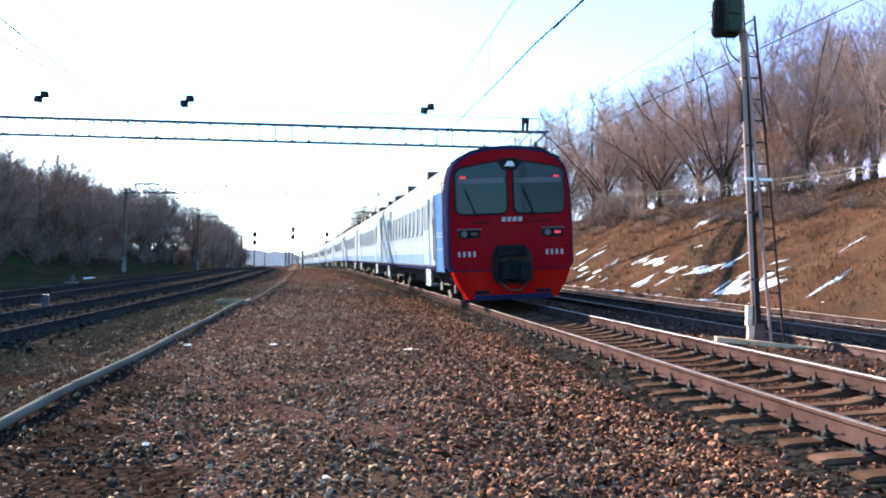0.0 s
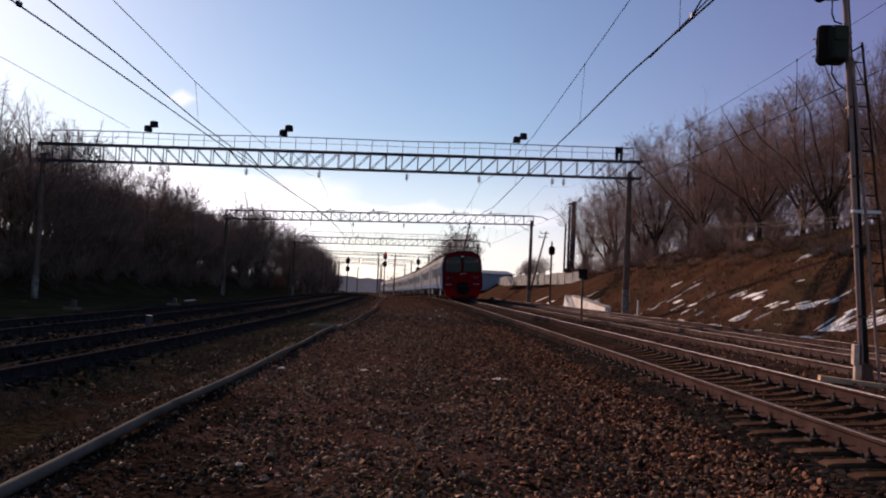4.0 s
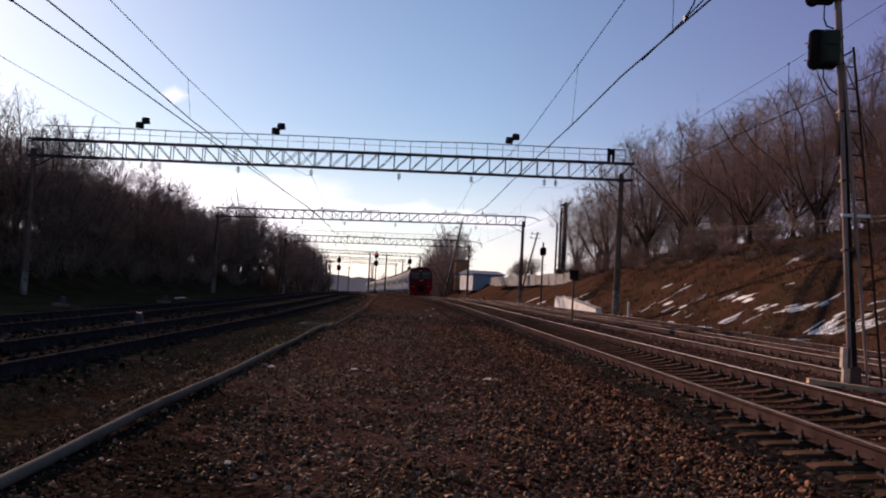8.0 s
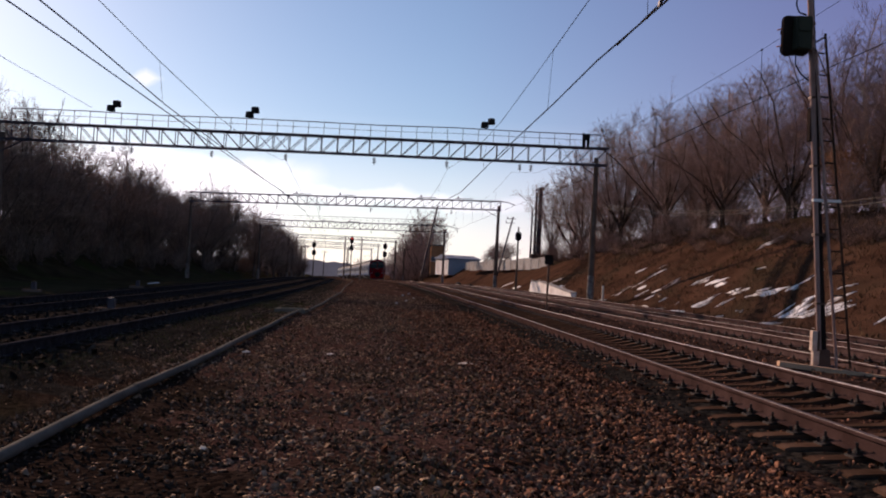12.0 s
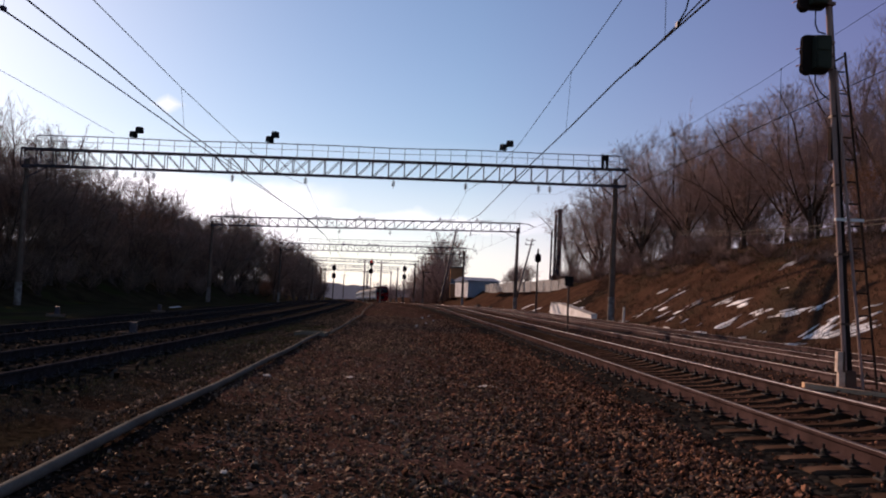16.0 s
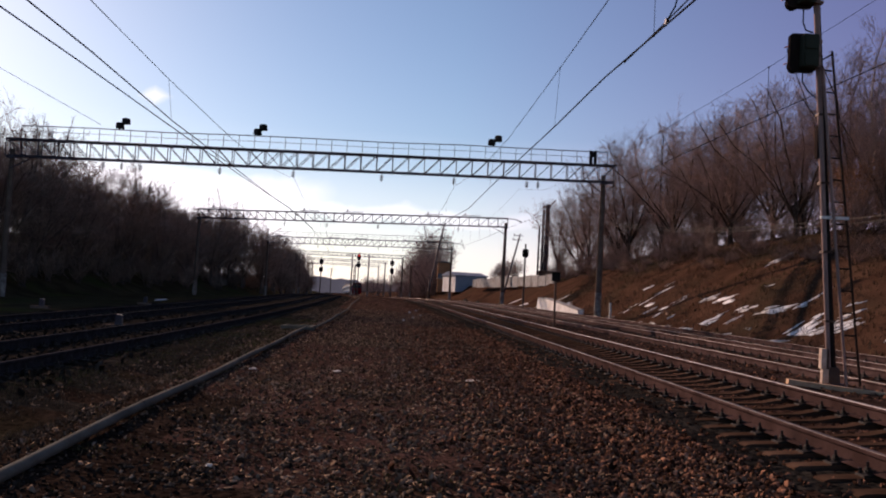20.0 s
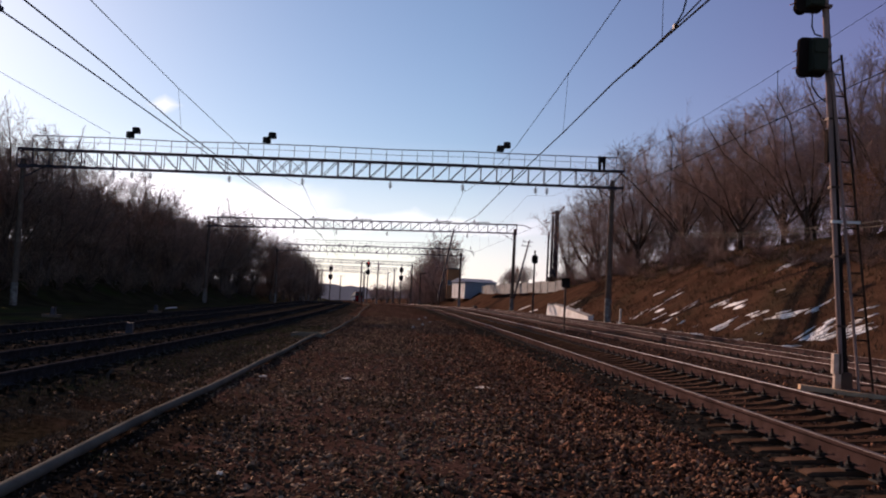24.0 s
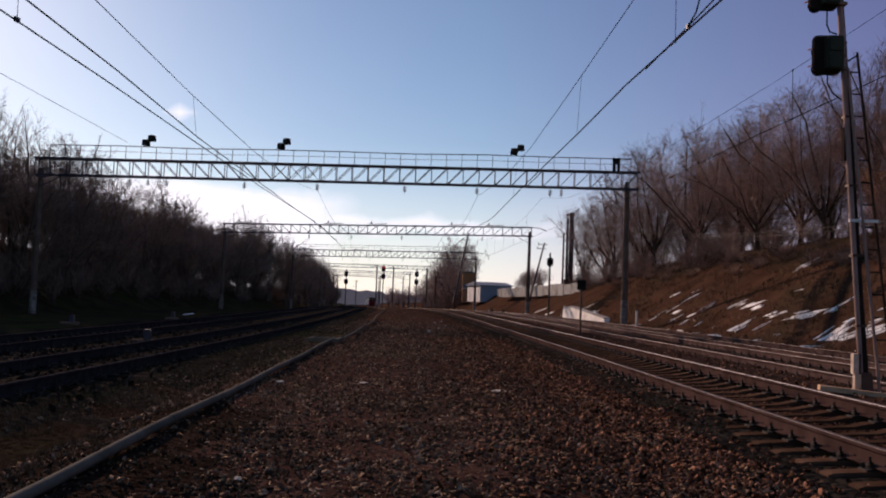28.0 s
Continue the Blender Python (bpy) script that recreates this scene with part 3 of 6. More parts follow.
def make_track(name, label, off, z, cant, far, first, last, group, steel=None, head=None, web_steel=None):
    """off(s) is the track's middle. Sleepers from first to last are pieces, those beyond are joined."""
    t = thing(name, label, "railway track", group=group)
    for side in (-0.7975, 0.7975):
        web, top = Geo(), Geo()
        pl = []
        for s in rail_s(far):
            o = off(s)
            pl.append(lambda a, h, s=s, o=o: at(s, o + side + a, z + side * cant + h))
        web.sweep(RAIL_WEB, pl)
        top.sweep(RAIL_TOP, pl)
        r = part("rail", web, steel or web_steel or M_RAIL, t, "rust-brown steel rail" if not steel else "steel rail toned dark for the shade")
        # dull left and bright right head colours paint a glint on one rail
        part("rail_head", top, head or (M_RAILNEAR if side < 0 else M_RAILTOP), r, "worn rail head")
    # sleepers of the left tracks take the colour darkened for shade
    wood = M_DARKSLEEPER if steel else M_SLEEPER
    me_s = sleeper_geo().mesh("sleeper", wood)
    me_f = fastening_geo().mesh("fastening", M_CLIP)
    rest_s, rest_f = Geo(), Geo()
    k0, k1 = int((first - 7.559) / 0.5435), int(210 / 0.5435)
    for k in range(k0, k1):
        s = 7.559 + 0.5435 * k
        m = Matrix.Translation(at(s, off(s), z)) @ pose(0, 0, 0, 0, -math.degrees(cant), turn(s) + 0.6 * noise.noise(Vector((s * 3, z, off(s)))))
        if s <= last:
            ob = part("sleeper", me_s, None, t, m=m)
            for side in (-0.7975, 0.7975):
                part("fastening", me_f, None, ob, m=pose(side, 0, 0))
        else:
            if s < 130:
                sleeper_geo(rest_s, m)
            for side in (-0.7975, 0.7975):
                if s < 110:
                    fastening_geo(rest_f, m @ pose(side, 0, 0), bolts=s < 60)
    if rest_s.v:
        tagged(part("sleepers_beyond", rest_s, wood, t), kind="stuff")
        tagged(part("fastenings_beyond", rest_f, M_CLIP, t), kind="stuff")
    return t


make_track("railway_track", "main track on concrete sleepers with polished rail heads", lambda s: 0.0, 0.0, CANT, 600, -14, 62, "tracks of the line", web_steel=M_RAILMAIN)
make_track("railway_track", "second track with rusty rails in brown ballast", lambda s: 4.1, 0.02, 0.03, 600, -6, 48, "tracks of the line", None, M_RAILDULL)
make_track("railway_track", "third track beside the foot of the grassy bank", lambda s: 8.0 - 0.02 * max(s - 60, 0) if s < 255 else 4.1, -0.05, 0.03, 250, 12, 40, "tracks of the line", None, M_RAILDULL)
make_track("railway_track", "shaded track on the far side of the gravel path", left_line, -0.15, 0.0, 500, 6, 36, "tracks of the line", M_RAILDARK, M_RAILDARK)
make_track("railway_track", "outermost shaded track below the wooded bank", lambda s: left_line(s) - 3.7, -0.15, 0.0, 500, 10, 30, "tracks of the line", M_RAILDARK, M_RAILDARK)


# ---- crushed stone ----
def stones(name, label, material, count, area, size, dens, seed):
    """Loose angular stones, joined; area(rng) gives s and offset."""
    rng = np.random.default_rng(seed)
    base = np.array([(-1, -1, -1), (1, -1, -1), (1, 1, -1), (-1, 1, -1), (-1, -1, 1), (1, -1, 1), (1, 1, 1), (-1, 1, 1)], float)
    quads = np.array([(4, 5, 6, 7), (0, 1, 5, 4), (1, 2, 6, 5), (2, 3, 7, 6), (3, 0, 4, 7)])
    vs, fs, n = [], [], 0
    while n < count:
        s, o = area(rng)
        if rng.random() > dens(s, o):
            continue
        k = size * (0.6 + 0.8 * rng.random() ** 2)
        c = base * (np.array([1.5, 0.76, 0.40]) * k) * (0.32 + 1.0 * rng.random((8, 3)))
        c[4:, :2] *= 0.75
        e = np.array(Euler((rng.normal(0, 0.75), rng.normal(0, 0.75), rng.random() * 6.28)).to_matrix())
        p = at(s, o, ground_z(s, o) + k * 0.22)
        vs.append(c @ e.T + np.array(p))
        fs.append(quads + 8 * n)
        n += 1
    me = bpy.data.meshes.new(name)
    v, f = np.concatenate(vs), np.concatenate(fs)
    me.vertices.add(len(v)), me.loops.add(f.size), me.polygons.add(len(f))
    me.vertices.foreach_set("co", v.ravel())
    me.loops.foreach_set("vertex_index", f.ravel())
    me.polygons.foreach_set("loop_start", np.arange(0, f.size, 4))
    me.materials.append(material)
    me.update(calc_edges=True)
    return tagged(new(name, me), label, "stones", kind="stuff")


def near_far(rng, o0, o1, s0=2.0, s1=34.0):
    return s0 + (s1 - s0) * rng.random() ** 2.3 - 2.2 * rng.random() ** 2, o0 + (o1 - o0) * rng.random() + 0.25 * rng.normal()


def patchy(s, o):
    # fewer pale stones in the strip darkened for the pipe's shade
    return (0.22 if (s < 11 and -7.5 < o < -6.85) or (s < 6.5 and -7.5 < o < -6.0) else 0.45 if s < 11 and -8.3 < o < -6.85 else 0.75 if o < -8.0 else 1.0) * (0.65 + 0.35 * max(0.0, min(1.0, 0.5 + 1.6 * noise.noise(Vector((s * 0.35, o * 0.7, 8))))))


stones("path_stones", "scattered grey-brown crushed stones on the path", M_STONE, 38000, lambda r: near_far(r, -9.2, -2.2, 2.0, 52.0), 0.020, patchy, 1)
stones("ballast_stones", "reddish crushed granite ballast beside the rails", M_STONE_RED, 33000, lambda r: near_far(r, -4.8, -1.2), 0.0245, lambda s, o: 0.12 if o > -1.75 else min(1, max(0.05, (o + 4.8) / 2.2)), 2)
stones("crib_stones", "small reddish ballast between the sleepers", M_STONE_RED, 5000, lambda r: near_far(r, -0.75, 1.6, 4, 40), 0.018, lambda s, o: 1 if abs(((s - 7.559) / 0.5435) % 1 - 0.5) < 0.2 else 0, 12)
stones("far_path_stones", "grey-brown stones further along the path", M_STONE, 5000, lambda r: near_far(r, -8.5, -1.8, 22, 110), 0.024, patchy, 13)
stones("fine_gravel", "fine brown gravel among the larger stones", M_STONE, 26000, lambda r: near_far(r, -9.4, -2.0, 3.2, 17.0), 0.0115, patchy, 15)
# dark stones put the pipe's shade into the ground colour
stones("damp_stones", "stones darkened for the shade beside the pipe", M_SHADESTONE, 4500, lambda r: near_far(r, -8.2, -6.2, 2.6, 11.0), 0.017, lambda s, o: 1.0, 16)
stones("near_stones", "crushed stone round the standing point", M_STONE, 5000, lambda r: (-7 + 10 * r.random(), -9 + 7.6 * r.random()), 0.026, patchy, 14)
stones("track_stones", "brown ballast between the further tracks", M_STONE_RED, 6000, lambda r: near_far(r, 1.2, 10, 9, 60), 0.03, lambda s, o: 0.8, 3)
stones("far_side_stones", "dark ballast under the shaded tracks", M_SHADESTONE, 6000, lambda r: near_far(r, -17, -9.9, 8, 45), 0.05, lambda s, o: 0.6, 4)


# ---- overhead line: portal, wires ----
def portal(label, right, left, base_r, base_l, inset=0.75, inset_left=0.2, walkway=True, depth=1.05):
    """A lattice beam across all tracks on two round posts."""
    t = thing("overhead_line_portal", label, "line portal", group="portals over the tracks")
    a, b = Vector(left), Vector(right)
    d = (b - a).normalized()
    n = Vector((-d.y, d.x, 0)).normalized()
    length = (b - a).length
    for side in (-0.3, 0.3):
        for h in (0, depth):
            part("chord", Geo().beam(a + n * side + Vector((0, 0, h)), b + n * side + Vector((0, 0, h)), 0.10, 0.11), M_STEEL, t)
    bays = int(length / 1.12)
    for i in range(bays + 1):
        p = a + d * (length * i / bays)
        up = Geo()
        for side in (-0.3, 0.3):
            up.beam(p + n * side, p + n * side + Vector((0, 0, depth)), 0.06, 0.05, up=d)
        up.beam(p - n * 0.3, p + n * 0.3, 0.05)
        up.beam(p - n * 0.3 + Vector((0, 0, depth)), p + n * 0.3 + Vector((0, 0, depth)), 0.05)
        part("lattice_frame", up, M_STEEL, t)
        if i < bays:
            q = a + d * (length * (i + 1) / bays)
            lo, hi = (p, q) if i >= bays * 0.42 else (q, p)
            for side in (-0.3, 0.3):
                part("lattice_diagonal", Geo().beam(lo + n * side, hi + n * side + Vector((0, 0, depth)), 0.045, 0.04, up=n), M_STEEL, t)
            if abs(i - bays * 0.42) < 1.5:
                part("lattice_diagonal", Geo().beam(hi - n * 0.3, lo - n * 0.3 + Vector((0, 0, depth)), 0.045, 0.04, up=n), M_STEEL, t)
    if walkway:
        z = depth + 0.95
        pts = []
        for i in range(9):
            p = a + d * (1.0 + (length - 1.6) * i / 8) - n * 0.3
            pts.append(p + Vector((0, 0, z + 0.04 * math.sin(i * 2.3))))
        part("handrail", Geo().rope(pts, 0.035, 5), M_STEEL, t)
        part("handrail", Geo().rope([p - Vector((0, 0, 0.4)) for p in pts], 0.015, 4), M_STEEL, t)
        for i in range(0, bays + 1, 1):
            p = a + d * (1.0 + (length - 1.6) * i / bays) - n * 0.3
            part("handrail_post", Geo().beam(p + Vector((0, 0, depth)), p + Vector((0, 0, z)), 0.035, 0.035, up=d), M_STEEL, t)
        part("walkway", Geo().beam(a + Vector((0, 0, depth + 0.06)), b + Vector((0, 0, depth + 0.06)), 0.5, 0.04), M_STEEL, t)
    for p, base, inward in ((b, base_r, -inset), (a, base_l, inset_left)):
        foot = Vector((p.x + d.x * inward, p.y, base))
        top = Vector((foot.x, foot.y, p.z + 0.5))
        post = part("post", Geo().tube(foot, top, 0.24, 0.16, 14), M_POST, t, "grey spun-concrete post", smooth=True)
        part("painted_foot", Geo().tube(foot, foot + Vector((0, 0, 1.9)), 0.247, 0.238, 14), M_FOOT, post, "flaking whitewashed foot", smooth=True)
        part("clamp", Geo().box(top.x, top.y, p.z - 0.12, 0.5, 0.7, 0.12), M_STEEL, t)
        part("bracket", Geo().beam((top.x, top.y - 0.2, p.z - 0.9), (p.x + d.x * (2.0 if inward > 0 else -2.0), p.y - 0.2, p.z), 0.06), M_STEEL, t)
    return t, a, b, d, depth


def floodlight(p, yaw, twin):
    t = thing("floodlight", "black floodlight on the portal's handrail", "floodlight", Matrix.Translation(p) @ pose(0, 0, 0, 0, 0, yaw), group="floodlights on the portal")
    part("stem", Geo().tube((0, 0, 0), (0, 0, 0.3), 0.035, n=8), M_BLACK, t)
    for i in range(2 if twin else 1):
        x, z = (-0.32 + 0.5 * i, 0.62 - 0.3 * i) if twin else (0.0, 0.42)
        h = part("lamp_head", Geo().box(x, 0, z, 0.44, 0.42, 0.42, taper=0.8), M_BLACK, t)
        part("front_glass", Geo().box(x, 0.22, z, 0.36, 0.02, 0.30), M_LENS, h)
        part("yoke", Geo().beam((0, 0, 0.28), (x, 0, z - 0.15), 0.05), M_BLACK, t)


def insulator(p):
    t = thing("hanging_insulator", "grey porcelain insulator hanging under the portal", "insulator", Matrix.Translation(p), group="insulators under the portals")
    for i in range(3):
        part("insulator_disc", Geo().disc((0, 0, -0.28 - 0.13 * i), (0, 0, 1), 0.13, 0.05, 12).tube((0, 0, -0.22 - 0.13 * i), (0, 0, -0.30 - 0.13 * i), 0.05, 0.06, 8), M_PORCELAIN, t)
    part("rod", Geo().tube((0, 0, 0.02), (0, 0, -0.72), 0.018, n=6), M_STEEL, t)


portal("grey steel lattice portal with walkway and floodlights over all tracks", (13.03, 60, 9.45), (-29.95, 60, 8.93), -0.35, -1.25, depth=1.18, inset_left=0.35)
PORTAL_2 = portal("second lattice portal further down the line", (9.3, 100, 8.95), (-27.2, 100, 8.06), -0.7, -1.2, inset=0.2, walkway=False, depth=1.02)
PORTAL_3 = portal("third lattice portal further down the line", (4.75, 155, 8.6), (-29.3, 155, 8.0), -1.25, -1.8, inset=0.3, depth=1.15)
portal("far lattice portal seen through haze", (-5.2, 210, 8.2), (-32.5, 210, 8.0), -2.0, -2.6, walkway=False, depth=0.8)
portal("distant lattice portal seen through haze", (-12, 262, 8.2), (-38, 262, 8.1), -2.8, -3.4, walkway=False, depth=0.7)
portal("last lattice portal seen in the haze", (-17, 315, 8.2), (-44, 315, 8.1), -3.6, -4.2, walkway=False, depth=0.7)
for x, twin, yaw in ((-21.95, True, 160), (-12.3, True, 150), (4.3, True, 200)):
    k = (x + 29.65) / 42.68
    floodlight(Vector((x, 59.7, 8.93 + 0.52 * k + 1.18 + 0.95)), yaw, twin)
horn = thing("line_disconnector", "black twin-pillar switch on the portal's end", "switch gear", pose(11.4, 59.7, 10.6))
for dx in (-0.16, 0.16):
    part("pillar", Geo().tube((dx, 0, 0), (dx, 0, 1.0), 0.09, 0.12, 8), M_BLACK, horn)
part("crossbar", Geo().box(0, 0, 0.75, 0.5, 0.12, 0.35), M_BLACK, horn)

for x in (-15.0, -9.8, -3.55, 1.6, 6.8, 7.6, -20.6, -21.9, -23.2):
    k = (x + 29.65) / 42.68
    insulator(Vector((x, 60, 8.93 + 0.52 * k)))
for por, xs in ((PORTAL_2, (-17, -12, -6, -0.5, 3.5)), (PORTAL_3, (-20, -15, -9, -4.5, -0.5))):
    for x in xs:
        k = (x - por[1].x) / (por[2].x - por[1].x)
        insulator(por[1].lerp(por[2], k))

for por in (PORTAL_2, PORTAL_3):
    for k in (0.07, 0.36, 0.5, 0.76, 0.88):
        c = por[1].lerp(por[2], k) + Vector((0, -0.3, por[4] + 0.12))
        part("top_arm", Geo().beam(c - Vector((1.1, 0, 0)), c + Vector((1.1, 0, 0.1)), 0.07), M_STEEL, por[0])
        part("top_insulator", Geo().tube(c - Vector((0.7, 0, 0)), c + Vector((-0.7, 0, 0.32)), 0.12, 0.08, 8), M_PORCELAIN, por[0])
    e = por[2] + Vector((0, 0, por[4]))
    part("end_arm", Geo().rope([e, e + Vector((0.9, 0, -0.05)), e + Vector((1.7, 0, -0.35))], 0.05, 5), M_STEEL, por[0])

for x, y, z in ((5.9, 150, 10.2), (6.3, 150, 9.6), (6.5, 150, 9.1)):
    insulator(Vector((x, y, z)))

POSTS_S = [-10.0, 59.0, 99.5, 155.5, 211.5, 264.0, 318.0]


def catenary(label, off, z_contact, z_mess, sag, wire=0.018, first=58.0, contact=(), messenger=(), droppers=()):
    """Wires along a track; contact and messenger give the points of the span before the first portal, droppers the distances of its hangers."""
    t = thing("overhead_wire", label, "overhead wire", group="overhead wires")
    con = [Vector(p) for p in contact] + [at(s, off(s), z_contact) for s in np.arange(first, 320, 6.0)]
    part("contact_wire", Geo().rope(con, wire, 5), M_WIRE, t)
    mess = [Vector(p) for p in messenger]
    for s0, s1 in zip(POSTS_S, POSTS_S[1:]):
        for i in range(12):
            u = i / 12
            s = s0 + (s1 - s0) * u
            z = z_mess - sag * 4 * u * (1 - u)
            if s < first:
                continue
            mess.append(at(s, off(s), z))
            if i in (2, 4, 6, 8, 10) and s < 160:
                part("dropper", Geo().tube(at(s, off(s), z_contact), at(s, off(s), z), 0.006, n=4), M_WIRE, t)
    part("messenger_wire", Geo().rope(mess, wire * 0.6, 5), M_WIRE, t)

    def along(line, y):
        return Vector((blend(y, [(p.y, p.x) for p in line]), y, blend(y, [(p.y, p.z) for p in line])))
    for y in droppers:
        part("dropper", Geo().tube(along(con, y), along(mess, y), 0.007, n=4), M_WIRE, t)
        part("dropper_clamp", Geo().box(*along(mess, y), 0.03, 0.06, 0.045), M_WIRE, t)
        part("dropper_clamp", Geo().box(*along(con, y), 0.03, 0.08, 0.05), M_WIRE, t)
    return t


catenary("contact and messenger wires over the main track", lambda s: -0.35, 6.27, 8.6, 1.0, 0.019,
         contact=((4.9, -10, 6.25), (4.57, 4, 6.25), (4.28, 13.34, 6.25), (3.85, 19.22, 6.25), (3.64, 24.54, 6.25), (3.09, 35.58, 6.25), (2.38, 52.5, 6.25)),
         messenger=((5.1, -10, 9.4), (4.6, 5, 8.7), (3.95, 18.7, 8.19), (3.62, 27, 8.0), (3.24, 36.5, 7.87), (2.66, 47, 7.97), (1.75, 58, 8.4)), droppers=(15.9, 25.2, 41.0))
jump = thing("wire_jumper", "doubled thick jumper cable with clamps on the overhead wire", "wire jumper")
part("cable", Geo().rope([(4.33 - 0.045 * (y - 11), y, 6.25 + h) for y, h in ((11, 0.08), (13, 0.10), (14.5, 0.07), (15.6, 0.05), (18, 0.03))], 0.014, 6), M_WIRE, jump)
part("riser", Geo().rope([(4.13, 15.2, 6.3), (4.22, 15.0, 6.5), (4.26, 14.9, 6.75), (4.25, 14.8, 7.2), (4.2, 14.7, 8.25)], 0.016, 5), M_WIRE, jump)
for y in (13.4, 15.2):
    part("clamp", Geo().box(4.33 - 0.045 * (y - 11), y, 6.3, 0.06, 0.12, 0.09), M_STEEL, jump)
catenary("contact and messenger wires over the second track", lambda s: 4.1, 6.0, 8.5, 1.0, 0.0095,
         contact=((10.1, -10, 6.15), (8.9, 16, 6.15), (8.6, 24, 6.2), (7.9, 40, 6.1)),
         messenger=((10.2, -6, 8.4), (8.93, 17.5, 7.62), (8.6, 23.0, 7.42), (8.35, 27, 7.34), (7.9, 34, 7.2), (7.75, 45, 7.5), (7.7, 58, 8.4)), droppers=(21.8,))
catenary("contact and messenger wires over a shaded track", lambda s: left_line(s) - 1.2, 6.1, 8.4, 0.9, 0.018,
         contact=((-6.5, -8, 6.1), (-7.57, 14.43, 6.1), (-7.8, 19.05, 6.1), (-8.39, 27.25, 6.1), (-8.76, 36.7, 6.1), (-9.3, 50, 6.1)),
         messenger=((-6.1, -10, 8.3), (-6.8, 4, 7.3), (-7.3, 16.5, 6.87), (-7.61, 24, 6.73), (-7.94, 33, 6.68), (-8.73, 44, 7.16), (-9.7, 58, 8.3)))
extra = thing("overhead_wire", "second contact wire over a shaded track", "overhead wire", group="overhead wires")
part("contact_wire", Geo().rope([(-7.9, -8, 6.1), (-8.35, 15.2, 6.1), (-8.45, 19.8, 6.1), (-8.74, 28.3, 6.1), (-9.11, 40, 6.1), (-9.45, 56, 6.1), (-10.6, 78, 6.1)], 0.018, 5), M_WIRE, extra)
part("dropper", Geo().tube((-8.35, 15.6, 6.1), (-8.35, 15.6, 7.6), 0.007, n=4), M_WIRE, extra)
part("dropper", Geo().tube((-7.61, 24, 6.73), (-8.36, 26.9, 6.1), 0.007, n=4), M_WIRE, extra)
part("dropper_clamp", Geo().box(-8.35, 15.6, 6.12, 0.06, 0.14, 0.09), M_STEEL, extra)
feeder = thing("overhead_wire", "thin feeder wire that ends on the portal's handrail", "overhead wire", group="overhead wires")
part("feeder_wire", Geo().rope([(-26.6, 15, 13.9), (-25.5, 30, 13.0), (-24.5, 45, 12.3), (-23.46, 59.7, 11.45)], 0.016, 4), M_WIRE, feeder)


# ---- the near signal mast ----
def round_plate(x, y, z, w, h, d, r, n=5):
    """An upright plate with rounded corners, as a Geo."""
    ring = []
    for cx, cz, a0 in ((w / 2 - r, h / 2 - r, 0), (r - w / 2, h / 2 - r, 90), (r - w / 2, r - h / 2, 180), (w / 2 - r, r - h / 2, 270)):
        for i in range(n):
            a = radians(a0 + 90 * i / (n - 1))
            ring.append((x + cx + r * math.cos(a), z + cz + r * math.sin(a)))
    return Geo().sweep(ring, [lambda p, q, e=e: Vector((p, y + e, q)) for e in (-d / 2, d / 2)])


def signal_head(parent, x, z, lamps=2):
    """A black head seen from behind and the side, with hoods that point away along the line."""
    h = part("signal_head", round_plate(x, 0, z, 0.47, 0.68, 0.05, 0.09), M_HEAD, parent, "dark brown backplate with rounded corners")
    part("rim", round_plate(x, 0.03, z, 0.49, 0.70, 0.02, 0.1), M_HEAD, h)
    part("housing", round_plate(x + 0.07, -0.11, z, 0.27, 0.58, 0.18, 0.03), M_OLIVE, h, "olive-black lamp housing")
    for i in range(lamps):
        zz = z + 0.15 - 0.30 * i
        part("rear_cover", round_plate(x + 0.07, -0.215, zz, 0.22, 0.24, 0.03, 0.03), M_OLIVE, h)
        part("hood", Geo().tube((x, 0.04, zz), (x - 0.02, 0.34, zz - 0.02), 0.13, 0.12, 12, caps=False), M_BLACK, h)
        part("hood_stay", Geo().tube((x - 0.2, 0.02, zz - 0.02), (x - 0.31, 0.05, zz - 0.06), 0.012, n=5), M_ORANGE, h, "orange hood stay")
    return h


